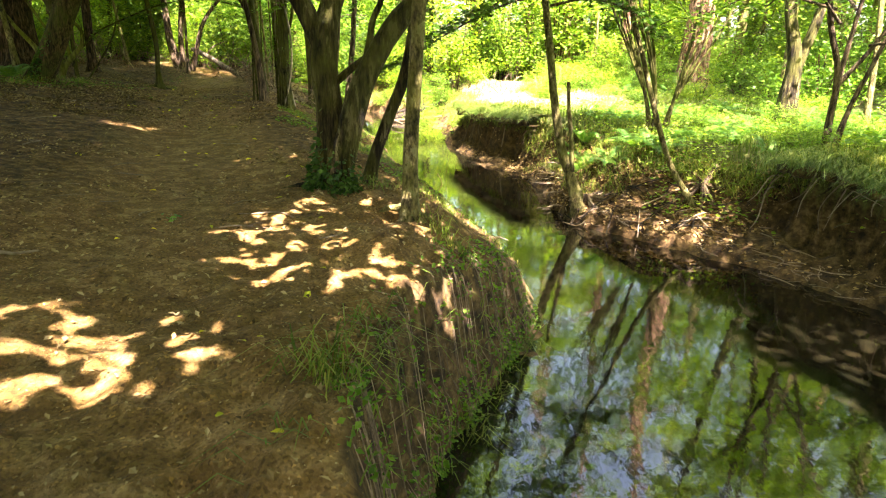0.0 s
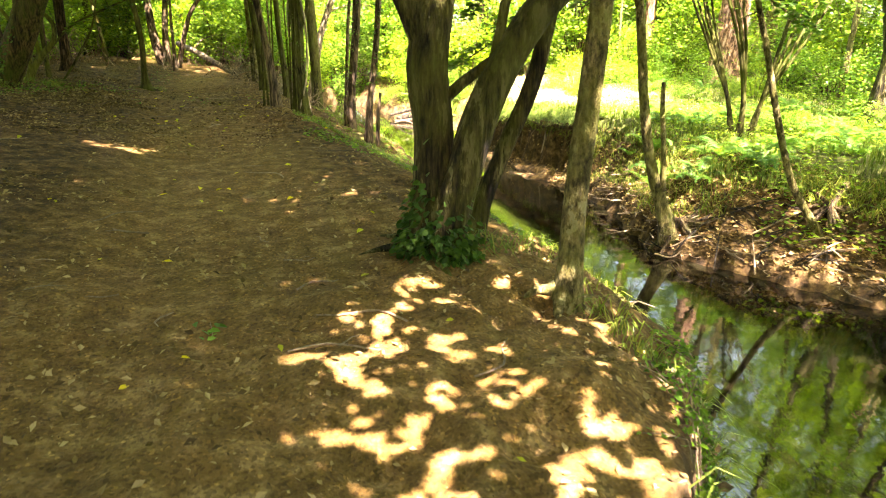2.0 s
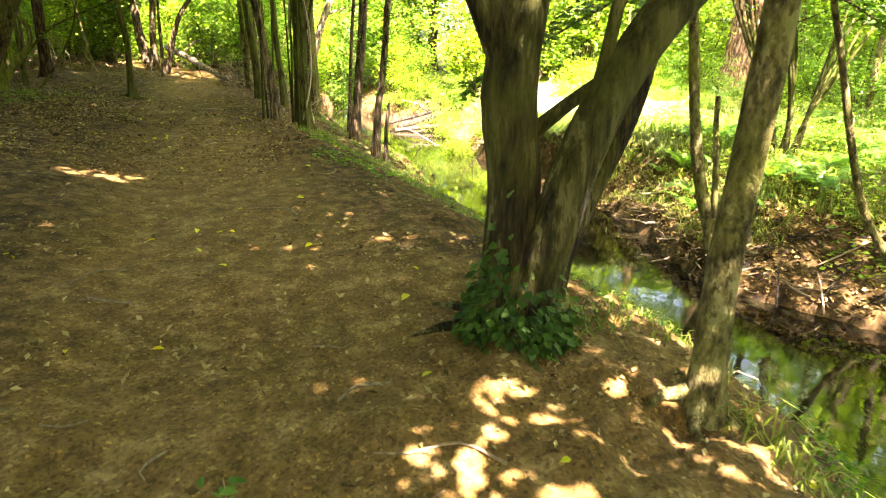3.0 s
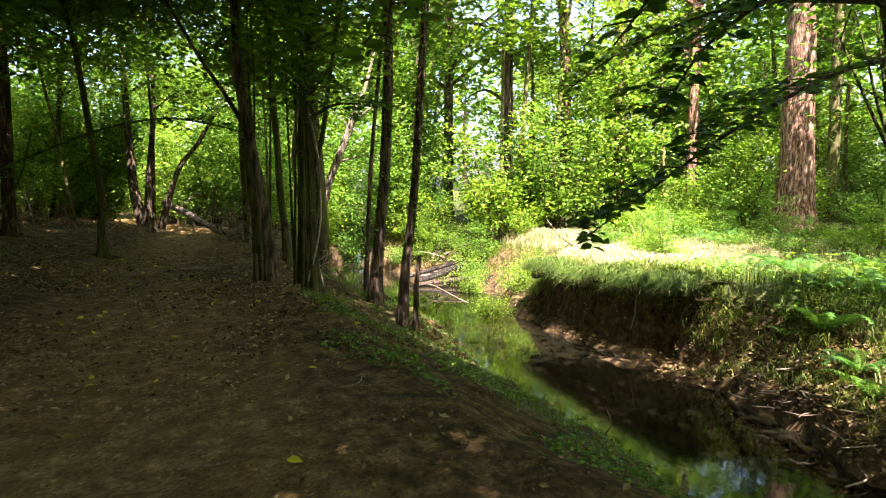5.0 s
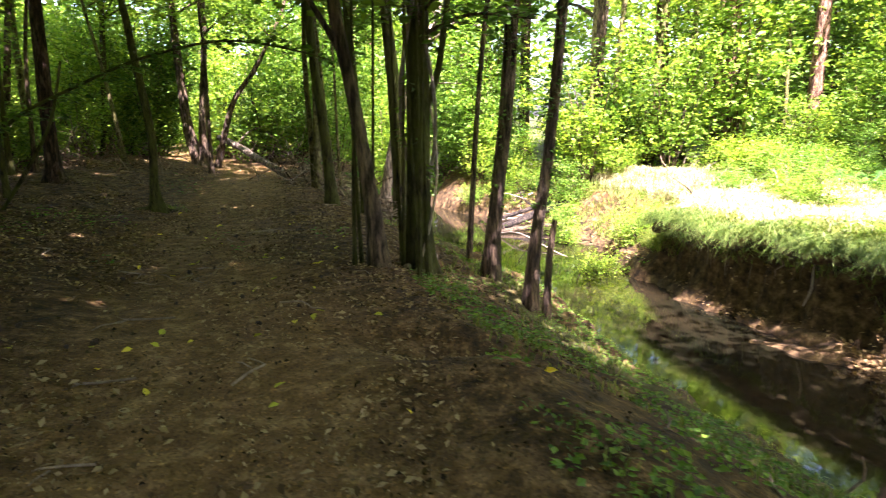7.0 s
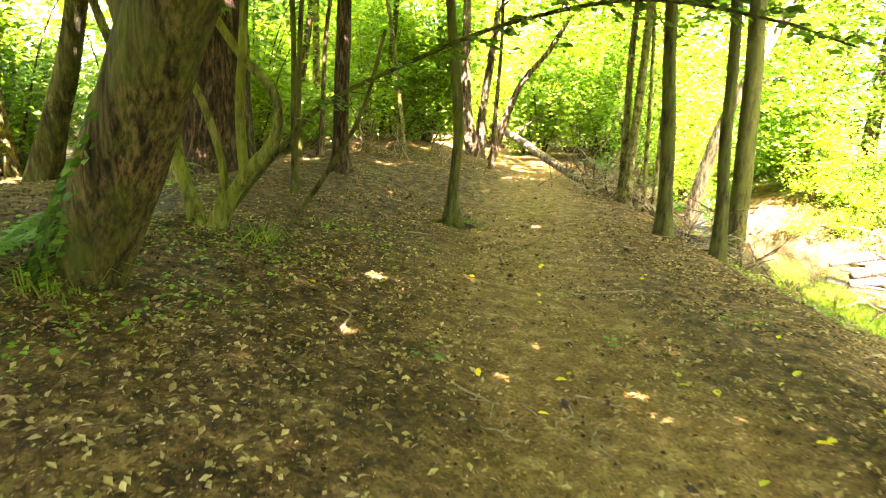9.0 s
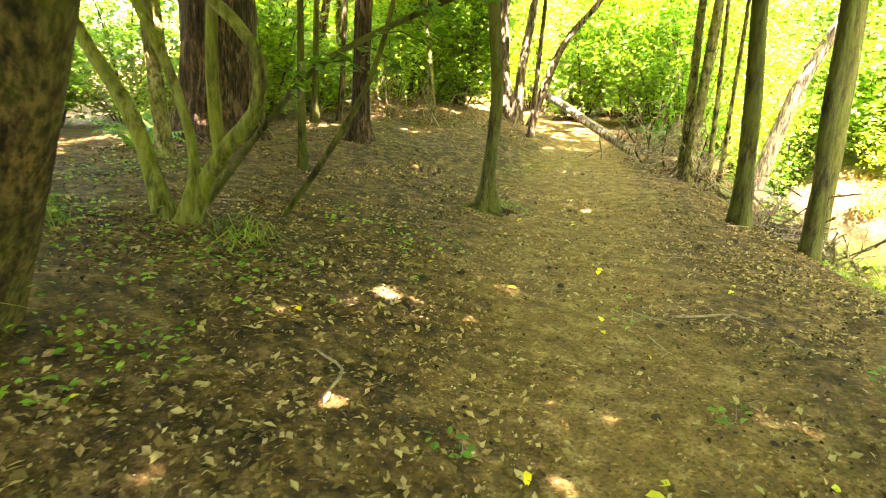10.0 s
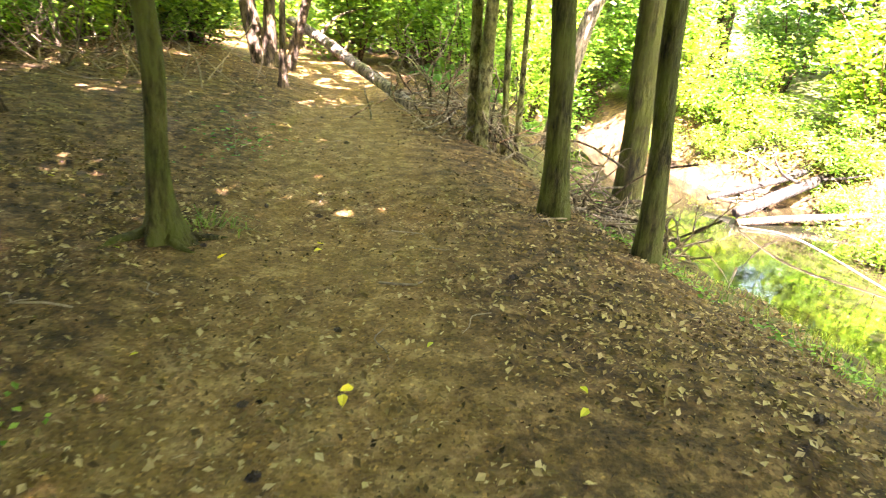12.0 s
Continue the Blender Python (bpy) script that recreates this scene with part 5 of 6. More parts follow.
log([(-1.55, 16.0, -0.9, 0.012), (-1.2, 15.6, -1.1, 0.012), (-0.8, 15.2, -1.28, 0.008)], "thin stick slanting into the water", M_TWIG, 6, 0, 15, "stick", "stick")

def brush_heap(x, y, n, spread, label, mats, seed, slope=0.0):
    """Dry branches heaped over one another, each lying along the ground under it."""
    b = np.array(on_ground(x, y))
    t = thing("brush_pile", b, label, "brushwood", "heaps of brushwood")
    g = np.random.default_rng(seed)
    for k in range(n):
        a, ln = g.uniform(0, 6.28), g.uniform(0.4, 1.3)
        cx, cy = x - 0.2 + g.normal(0, spread), y + g.normal(0, spread * 0.8)
        c = np.array([cx, cy, float(ground_z(cx, cy)) + 0.04 + abs(g.normal(0, 0.16))]) - b
        e = np.array([math.cos(a), math.sin(a), g.uniform(-slope, 0.9 - slope)]) * ln
        v, f = tube([(*(c - e * 0.4), 0.012), (*(c + g.normal(0, 0.08, 3)), 0.01), (*(c + e * 0.4), 0.007), (*(c + e * 0.6 + g.normal(0, 0.1, 3)), 0.003)], 5, 0.15, 0, 0, k)
        part("branch", mesh_of("branch", v, f, mats[k % 3], True), t)


brush_heap(-6.2, 23.0, 60, 0.7, "heap of reddish dry brushwood beside the path", (M_TWIG, M_DEAD, M_BARK_FIR), 51)
brush_heap(-4.6, 20.6, 55, 0.42, "dry twigs and dead stems draped over the bank", (M_TWIG, M_BARK_BROWN, M_DEAD), 52, 0.7)
brush_heap(-0.9, 26.9, 30, 0.5, "pale driftwood sticks washed up below the bank", (M_ROOT, M_TWIG, M_LOG), 54, 0.3)
brush_heap(-11.3, 23.4, 60, 0.8, "tangle of tan dead branches in the wood", (M_TWIG, M_BARK_FIR, M_TWIG), 55, -0.2)

# crooked dead shrubs beside the brushwood
def dead_shrub(x, y, tall, seed):
    g = np.random.default_rng(seed)
    b = np.array(on_ground(x, y))
    t = thing("dead_shrub", b, "crooked leafless dead shrub beside the path", "shrub", "dead shrubs by the path")

    def grow(p, d, r, ln, level):
        q = [(*p, r)]
        for k in range(4):
            d = d + g.normal(0, 0.28, 3)
            d = d / np.linalg.norm(d)
            p = p + d * ln / 4
            q.append((*p, r * (1 - 0.16 * (k + 1))))
            if level < 2 and k in (1, 2, 3):
                e = d + g.normal(0, 0.7, 3)
                e[2] += 0.2
                grow(p, e / np.linalg.norm(e), r * 0.55, ln * g.uniform(0.4, 0.7), level + 1)
        v, f = tube(q, 5, 0.08, 0.1, 0, seed)
        part("branch", mesh_of("branch", v, f, M_TWIG if level else M_BARK_BROWN, True), t)

    for k in range(3):
        a = g.uniform(0, 6.28)
        grow(np.array([0, 0, -0.05]), np.array([math.cos(a) * 0.6, math.sin(a) * 0.6, 1.0]), 0.022, tall, 0)


for k, (x, y, s) in enumerate(((-6.9, 23.3, 1.1), (-6.5, 23.1, 0.9), (-6.0, 22.9, 0.8), (-5.5, 22.2, 0.7), (-7.0, 24.2, 1.0), (-5.0, 20.7, 0.5), (-4.3, 20.4, 0.6), (2.3, 22.6, 0.8), (3.6, 20.6, 0.7), (-11.6, 22.6, 0.9), (-12.6, 21.8, 1.0), (-13.2, 24.2, 1.0))):
    dead_shrub(x, y, s, 500 + k)

# ---- roots in the banks ----
scarp = thing("root", (1.5, 16.7, -0.3), "pale roots hanging down the bare earth bank", "root")
g = np.random.default_rng(53)
for k in range(26):
    y = g.uniform(15.4, 19.8) if k else 16.9
    x = float(rim_x(y)) + (0.12 if k else 0.1)
    z0 = -0.25 - g.uniform(0, 0.25)
    ln = g.uniform(0.2, 0.75)
    q = [(x + 0.15 - 1.5, y - 16.7, z0 + 0.35, 0.008), (x + 0.02 - 1.5, y - 16.7 + g.normal(0, 0.04), z0 + 0.3, 0.01), (x - 0.04 - 1.5, y - 16.7 + g.normal(0, 0.07), z0 + 0.3 - ln * 0.5, 0.009 if k else 0.018),
         (x - 0.02 - 1.5 + g.normal(0, 0.04), y - 16.7 + g.normal(0, 0.1), z0 + 0.3 - ln, 0.003 if k else 0.012)]
    v, f = tube(q, 5, 0.08, 0.1, 0, k)
    part("strand", mesh_of("strand", v, f, M_ROOT if k == 0 else (M_BARK_BROWN, M_TWIG, M_BARK_BROWN)[k % 3], True), scarp)
for cx, cy, n, lab in ((2.75, 11.1, 16, "dark tangled roots below the bent tree"), (4.5, 10.4, 12, "tangled roots of the leaning tree")):
    r0 = thing("root", on_ground(cx, cy), lab, "root")
    zb = r0.location.z
    for k in range(n):
        a, ln = g.uniform(0, 6.28), g.uniform(0.25, 0.8)
        x1, y1 = cx + math.cos(a) * ln * 0.5, cy + math.sin(a) * ln * 0.5
        x2, y2 = cx + math.cos(a + 0.3) * ln, cy + math.sin(a + 0.3) * ln
        q = [(0, 0, 0.12, 0.03), (x1 - cx, y1 - cy, float(ground_z(x1, y1)) - zb + 0.05, 0.022), (x2 - cx, y2 - cy, float(ground_z(x2, y2)) - zb - 0.01, 0.008)]
        v, f = tube(q, 6, 0.08, 0.2, 0, k)
        part("strand", mesh_of("strand", v, f, M_BARK_BROWN, True), r0)

# roots and dead stems hanging from the undercut rim
rim = thing("root", (4.9, 8.0, -0.3), "tangled dry roots hanging from the undercut bank rim", "root")
for k in range(46):
    y = g.uniform(5.4, 10.0)
    x = float(rim_x(y)) + g.uniform(0.0, 0.15)
    z0 = float(ground_z(x + 0.35, y)) - g.uniform(0.0, 0.2)
    ln = g.uniform(0.25, 0.9)
    q = [(x + 0.35 - 4.9, y - 8.0, z0 + 0.3, 0.008), (x + 0.1 - 4.9, y - 8.0 + g.normal(0, 0.06), z0 + 0.32, 0.011), (x - 0.12 - 4.9, y - 8.0 + g.normal(0, 0.12), z0 + 0.25 - ln * 0.5, 0.009),
         (x - 0.14 - 4.9 + g.normal(0, 0.06), y - 8.0 + g.normal(0, 0.2), z0 + 0.28 - ln, 0.003)]
    v, f = tube(q, 5, 0.08, 0.1, 0, k)
    part("strand", mesh_of("strand", v, f, (M_ROOT, M_TWIG, M_BARK_BROWN)[k % 3], True), rim)
drift = thing("brushwood", on_ground(3.4, 10.4), "matted dark driftwood stranded at the water edge", "brushwood")
zb = drift.location.z
for k in range(40):
    x, y, a, ln = g.uniform(2.3, 4.6), 0.0, g.normal(0.0, 0.6), g.uniform(0.2, 0.75)
    y = 10.45 + 0.5 * g.uniform(-1, 1) + (3.4 - x) * 0.35
    if x < float(right_x(y)) - 0.1:
        continue
    q = [(x + math.cos(a) * ln * u - 3.4, y + math.sin(a) * ln * u - 10.4, max(WATER + 0.01, float(ground_z(x + math.cos(a) * ln * u, y + math.sin(a) * ln * u))) + 0.02 + 0.07 * g.uniform(0, 1) - zb, r)
         for u, r in ((-0.5, 0.012), (0.0, 0.011), (0.5, 0.005))]
    v, f = tube(q, 5, 0.08, 0.15, 0, k)
    part("stick", mesh_of("stick", v, f, (M_LOG, M_TWIG, M_LOG)[k % 3], True), drift)

# ---- ferns, grass and herbs ----
def fern_proto(seed, fronds, size, label):
    g = np.random.default_rng(seed)
    t = thing("fern", (6.0, 12.0, 0), label, "fern", "ferns on the banks")
    for k in range(fronds):
        a = 6.28 * k / fronds + g.uniform(-0.3, 0.3)
        ln = size * g.uniform(0.7, 1.1)
        ca, sa = math.cos(a), math.sin(a)
        rib, tips, tri = [], [], []
        for j in range(17):
            u = (j + 1) / 18
            rib.append((ca * ln * u * 0.85, sa * ln * u * 0.85, ln * (0.75 * u - 0.55 * u ** 3)))
        for j in range(16):
            u = (j + 1.5) / 18
            w = 0.19 * ln * math.sin(math.pi * min(1, u * 0.85 + 0.15))
            r = ln * u * 0.85 + 0.02
            for sd in (-1, 1):
                tips.append((ca * r - sa * sd * w, sa * r + ca * sd * w, ln * (0.75 * u - 0.55 * u ** 3) - 0.25 * w + g.normal(0, 0.006)))
                tri.append((j, j + 1, 17 + len(tips) - 1) if sd < 0 else (j + 1, j, 17 + len(tips) - 1))
        v, f = np.array(rib + tips), np.array(tri)
        part("frond", mesh_of("frond", v, f, M_FERN), t)
    return t


FERNS = [fern_proto(1, 8, 0.75, "bright green fern with arching fronds"), fern_proto(2, 7, 0.5, "small bright green fern"), fern_proto(3, 9, 0.95, "large arching green fern")]
for b, (x, y) in zip(FERNS, ((6.6, 10.6), (5.2, 11.6), (7.3, 12.6))):
    b.location = on_ground(x, y)
g = np.random.default_rng(57)
spots = [(g.uniform(5.2, 11), g.uniform(8.5, 17)) for _ in range(46)] + [(g.uniform(3.0, 8.5), g.uniform(11.0, 17.0)) for _ in range(44)] + [(g.uniform(-9.6, -8.2), g.uniform(11.6, 14.0)) for _ in range(7)] \
    + [(g.uniform(3, 9), g.uniform(22.5, 27)) for _ in range(16)] + [(2.9, 12.6), (3.3, 12.0), (-11.5, 17.0), (-13, 18.6), (-14, 16)] + [(g.uniform(-7.2, -4.8), g.uniform(26, 29)) for _ in range(8)]
for x, y in spots:
    if right_x(y) - 0.2 > x > left_x(y):
        continue
    copy_thing(FERNS[int(g.integers(3))], Matrix.Translation(on_ground(x, y)) @ pose(0, 0, 0, g.normal(0, 8), g.normal(0, 8), g.uniform(0, 360)) @ Matrix.Scale(g.uniform(0.6, 1.15), 4))


def blades(x, y, height, lean, g, width=0.006, z=None):
    """Bent grass blades standing at x, y."""
    n = len(x)
    z = ground_z(x, y) - 0.01 if z is None else z
    a = g.uniform(0, 2 * np.pi, n)
    h, ln = height * g.uniform(0.5, 1.2, n), lean * g.uniform(0.3, 1.3, n)
    b = np.stack([x, y, z], 1)
    d = np.stack([np.cos(a), np.sin(a), np.zeros(n)], 1)
    w = np.stack([-np.sin(a), np.cos(a), np.zeros(n)], 1) * width
    up = np.array([0, 0, 1.0])
    m = b + d * (h * ln * 0.35)[:, None] + up * (h * 0.7)[:, None]
    e = b + d * (h * ln)[:, None] + up * (h * (1.0 - 0.45 * ln))[:, None]
    v = np.stack([b - w, b + w, m + w * 0.8, m - w * 0.8, e], 1).reshape(-1, 3)
    k = np.arange(n)[:, None] * 5
    f = np.stack([k + np.array([[0, 1, 2]]), k + np.array([[0, 2, 3]]), k + np.array([[3, 2, 4]])], 1).reshape(-1, 3)
    return v, f


def strewn(n, x0, x1, y0, y1, g, ok):
    x, y = g.uniform(x0, x1, n), g.uniform(y0, y1, n)
    m = ok(x, y)
    return x[m], y[m]


def glaring(x, y):
    """The dry heart of the sunny clearing, where sun glare is put into pale grass."""
    d = np.minimum(((x - 3.3) / 2.7) ** 2 + ((y - 20.3) / 2.9) ** 2, ((x - 1.9) / 1.7) ** 2 + ((y - 25.0) / 2.0) ** 2)
    return (d < 0.75 + 0.5 * fbm(x * 1.2, y * 1.2, 91)) & (rng.uniform(0, 1, len(x)) < 0.88)


def far_bank(x, y):
    return (x > right_x(y) + 0.25) & (ground_z(x, y) > -0.6)


g = np.random.default_rng(59)
x, y = strewn(60000, -0.5, 11, 9, 27, g, lambda x, y: far_bank(x, y) & (ground_z(x, y) > -0.3) & (fbm(x * 0.8, y * 0.8, 63) > 0.42) & ~glaring(x, y))
v, f = blades(x, y, 0.24, 0.6, g, 0.007)
tagged(new("meadow_grass", mesh_of("meadow_grass", v, f, M_GRASS)), "fresh green grass on the far bank", "grass", "", "stuff")
x, y = strewn(84000, 0.0, 9, 16.3, 27.5, g, lambda x, y: far_bank(x, y) & (ground_z(x, y) > -0.2) & (glaring(x, y) | (rng.uniform(0, 1, len(x)) < 0.12)))
v, f = blades(x, y, 0.26, 0.9, g, 0.006)
tagged(new("dry_grass", mesh_of("dry_grass", v, f, M_DRY)), "dry grass toned pale for the sun glare of the clearing", "grass", "", "stuff")
# turf overhanging the scarp
yy = np.concatenate([g.uniform(15.2, 21.5, 4500), g.uniform(5, 11, 4500), g.uniform(11, 15.2, 2500), g.uniform(21.5, 28, 2500)])
xx = np.concatenate([rim_x(yy[:9000]), right_x(yy[9000:])]) + np.concatenate([g.uniform(0.12, 0.5, 4500), g.uniform(0.15, 0.7, 4500), g.uniform(0.2, 2.2, 2500), g.uniform(0.2, 1.6, 2500)])
v, f = blades(xx, yy, 0.22, 1.6, g, 0.006)
tagged(new("hanging_turf", mesh_of("hanging_turf", v, f, M_GRASS)), "grass hanging over the eroded bank rim", "grass", "", "stuff")
yy = np.concatenate([g.uniform(15.7, 20.1, 7000), g.uniform(5.3, 9.6, 7000)])
xx = rim_x(yy) + g.uniform(-0.12, 0.62, len(yy))
v, f = blades(xx, yy, 0.2, 1.5, g, 0.006, ground_z(rim_x(yy) + 0.62, yy) - 0.06 - 0.1 * np.clip(0.2 - (xx - rim_x(yy)), 0, 1))
yy = np.concatenate([g.uniform(15.6, 20.2, 4500), g.uniform(5.2, 9.7, 3500)])
xx = rim_x(yy) + g.uniform(-0.14, 0.1, len(yy))
droop = blades(xx, yy, 0.2, 2.9, g, 0.005, ground_z(rim_x(yy) + 0.62, yy) - 0.1 - 0.06 * g.uniform(0, 1, len(yy)))
v, f = joined([(v, f), droop])
tagged(new("rim_grass", mesh_of("rim_grass", v, f, M_GRASS)), "long grass arching over the undercut rim", "grass", "", "stuff")
# low herbs
x, y = strewn(80000, -2.0, 10.5, 6.5, 29, g, lambda x, y: (x > right_x(y) + 0.12) & (ground_z(x, y) > np.where(y > 20, -1.1, np.where(y < 11, -0.9, -0.42))) & (fbm(x * 0.9, y * 0.9, 67) > 0.43) & ~glaring(x, y))
c = np.stack([x, y, ground_z(x, y) + np.abs(g.normal(0.06, 0.13, len(x)))], 1)
v, f = leaf_geo(c, g.uniform(0.05, 0.11, len(c)), 0.6, 0.6, 0.1, False, 0.1, None, g)
tagged(new("herb_layer", mesh_of("herb_layer", v, f, M_BUSH)), "low green herbs on the far bank", "herbs", "", "stuff")
x, y = strewn(11000, -3.4, 2.4, 20.5, 29.5, g, lambda x, y: (x > right_x(y) + 0.45) & (x < right_x(y) + 2.2) & (fbm(x * 1.1, y * 1.1, 68) > 0.47) & ~glaring(x, y))
c = np.stack([x, y, ground_z(x, y) + np.abs(g.normal(0.05, 0.14, len(x)))], 1)
v, f = leaf_geo(c, g.uniform(0.05, 0.13, len(c)), 0.6, 0.6, 0.1, False, 0.1, None, g)
tagged(new("streamside_herbs", mesh_of("streamside_herbs", v, f, M_BUSH)), "lush green herbs on the sunny stream bank", "herbs", "", "stuff")
x, y = strewn(60000, -5.0, 1.2, 7, 24, g, lambda x, y: (left_x(y) - x > 0.15) & (left_x(y) - x < np.interp(y, [7, 9.5, 10.5, 14, 16], [1.6, 2.2, 3.3, 3.0, 2.0])) & (fbm(x * 1.3, y * 1.3, 69) > 0.47))
c = np.stack([x, y, ground_z(x, y) + np.abs(g.normal(0.0, 0.02, len(x)))], 1)
v, f = leaf_geo(c, g.uniform(0.02, 0.06, len(c)), 0.5, 0.65, 0.1, False, 0.1, None, g)
tagged(new("bank_herbs", mesh_of("bank_herbs", v, f, M_FERN)), "small green leaves on the path-side slope", "herbs", "", "stuff")
x, y = strewn(26000, -4.5, 1.2, 6.4, 24, g, lambda x, y: (left_x(y) - x > 0.1) & (left_x(y) - x < np.interp(y, [7, 9.5, 10.5, 14, 16], [1.6, 2.2, 3.2, 3.0, 2.0])) & (fbm(x * 1.5 + 5, y * 1.5, 71) > 0.5))
v, f = blades(x, y, 0.1, 1.0, g, 0.004)
tagged(new("bank_grass", mesh_of("bank_grass", v, f, M_GRASS)), "short grass on the path-side slope", "grass", "", "stuff")
x, y = strewn(5000, -10.5, -7.2, 10.5, 16.5, g, lambda x, y: fbm(x * 0.9 + 3, y * 0.9, 73) > 0.6)
c = np.stack([x, y, ground_z(x, y) + np.abs(g.normal(0.03, 0.07, len(x)))], 1)
v, f = leaf_geo(c, g.uniform(0.025, 0.06, len(c)), 0.5, 0.6, 0.1, False, 0.1, None, g)
tagged(new("woodland_herbs", mesh_of("woodland_herbs", v, f, M_BUSH)), "low green seedlings round the leaning trunk", "herbs", "", "stuff")


def tuft(x, y, n, h, seed, label, sx=0.1):
    g = np.random.default_rng(seed)
    tx, ty = x + g.normal(0, sx, n), y + g.normal(0, sx, n)
    v, f = blades(tx, ty, h, 1.9, g, 0.0045)
    b = on_ground(x, y)
    t = thing("grass_tuft", b, label, "grass tuft", "grass tufts on the bank rim")
    part("blade", mesh_of("blade", v - np.array(b), f, M_GRASS), t, "", "stuff")


for k, (x, y, n, h) in enumerate(((-0.5, 2.95, 80, 0.26), (-0.34, 3.05, 60, 0.24), (-0.25, 3.5, 50, 0.2), (-0.55, 2.3, 14, 0.16), (-0.2, 2.4, 14, 0.18), (0.0, 4.0, 60, 0.2), (0.3, 4.5, 80, 0.2), (0.55, 5.1, 90, 0.22),
                                 (0.75, 5.6, 80, 0.18), (0.2, 5.6, 60, 0.16), (0.05, 5.75, 60, 0.18), (0.95, 6.1, 90, 0.2), (-0.6, 6.5, 60, 0.16), (-8.0, 13.1, 50, 0.2), (-8.3, 15.2, 70, 0.2), (-9.0, 14.4, 60, 0.2), (-7.7, 18.6, 50, 0.14), (-7.9, 12.3, 60, 0.18))):
    tuft(x, y, n, h, 300 + k, "arching green grass tuft on bare earth")

# trailing plants on the eroded near bank
g = np.random.default_rng(65)
bank_plants = thing("trailing_plant", on_ground(0.2, 4.6), "green trailing plants hanging down the eroded bank", "plant")
bb = np.array(bank_plants.location)
cs = []
for k in range(80):
    y = g.uniform(2.2, 6.6)
    x = float(left_x(y)) - g.uniform(0.05, 0.5)
    p = []
    for j in range(6):
        xx = min(x + 0.09 * j, float(left_x(y)) + 0.03)
        z = float(ground_z(min(xx, float(left_x(y)) - 0.02), y)) if xx < float(left_x(y)) - 0.03 else p[-1][2] - 0.16
        p.append((xx + 0.02, y + g.normal(0, 0.03), max(z + 0.02, -1.15)))
    q = np.array([(*(np.array(r) - bb), 0.003) for r in p])
    v, f = tube(q, 4, 0.1, 0, 0, k)
    part("strand", mesh_of("strand", v, f, M_TWIG, True), bank_plants)
    for r in p:
        cs += [np.array(r) + g.normal(0, 0.035, 3) for _ in range(7)]
cs = np.array(cs) - bb
v, f = leaf_geo(cs, g.uniform(0.02, 0.055, len(cs)), 0.9, 0.7, 0.08, False, 0.5, None, g)
part("foliage", mesh_of("foliage", v, f, M_BUSH), bank_plants, "", "stuff")

# ---- leaf litter, single leaves, twigs and cones ----
def near_side(x, y):
    worn = np.exp(-((x - np.interp(y, PATH_Y, PATH_X)) / 1.0) ** 2)
    return (left_x(y) - x > 0.2) & (rng.uniform(0, 1, len(x)) > 0.5 * worn) & (fbm(x * 1.6, y * 1.6, 75) + rng.normal(0, 0.1, len(x)) > 0.46)


g = np.random.default_rng(61)
px_, py_ = [], []
for n, x0, x1, y0, y1 in ((56000, -14, 0.5, 7, 28), (34000, -6, 0.6, 1.5, 8), (100000, -9.5, -3.0, 9.5, 20)):
    x, y = strewn(n, x0, x1, y0, y1, g, near_side)
    px_.append(x)
    py_.append(y)
x, y = np.concatenate(px_), np.concatenate(py_)
c = np.stack([x, y, ground_z(x, y) + g.uniform(0.004, 0.02, len(x))], 1)
v, f = leaf_geo(c, 0.011 + 0.05 * g.uniform(0, 1, len(c)) ** 2.8, 0.45, 0.55, 0.1, False, 0.0, None, g)
tagged(new("leaf_litter", mesh_of("leaf_litter", v, f, M_LITTER)), "dry brown fallen leaves strewn over the earth", "leaf litter", "", "stuff")
x, y = strewn(60000, -13, -2.0, 10.5, 25, g, lambda x, y: (left_x(y) - x > 0.3) & (rng.uniform(0, 1, len(x)) > 0.7 * np.exp(-((x - np.interp(y, PATH_Y, PATH_X)) / 1.0) ** 2)) & (fbm(x * 2.2, y * 2.2, 79) + rng.normal(0, 0.12, len(x)) > 0.48))
c = np.stack([x, y, ground_z(x, y) + g.uniform(0.0, 0.012, len(x))], 1)
v, f = leaf_geo(c, 0.01 + 0.028 * g.uniform(0, 1, len(c)) ** 2, 0.7, 0.6, 0.25, False, 0.0, None, g)
tagged(new("leaf_mould", mesh_of("leaf_mould", v, f, M_MOULD)), "dark rotten leaf crumbs on the trodden earth", "leaf litter", "", "stuff")
x, y = strewn(26000, 0.0, 7, 7, 24, g, lambda x, y: (x > right_x(y) + 0.05) & (ground_z(x, y) < 0.05) & (fbm(x * 1.4, y * 1.4, 77) > 0.45))
c = np.stack([x, y, ground_z(x, y) + g.uniform(0.004, 0.03, len(x))], 1)
v, f = leaf_geo(c, g.uniform(0.03, 0.085, len(c)), 0.5, 0.6, 0.1, True, 0.0, None, g)
x2, y2 = strewn(16000, 1.2, 5.5, 9.5, 16, g, lambda x, y: (x > right_x(y) + 0.03) & (ground_z(x, y) < 0.0))
c2 = np.stack([x2, y2, ground_z(x2, y2) + g.uniform(0.004, 0.03, len(x2))], 1)
w2, h2 = leaf_geo(c2, g.uniform(0.03, 0.09, len(c2)), 0.5, 0.6, 0.1, True, 0.0, None, g)
v, f = joined([(v, f), (w2, h2)])
tagged(new("bank_litter", mesh_of("bank_litter", v, f, M_LITTER)), "dry brown leaves on the far bank slope", "leaf litter", "", "stuff")

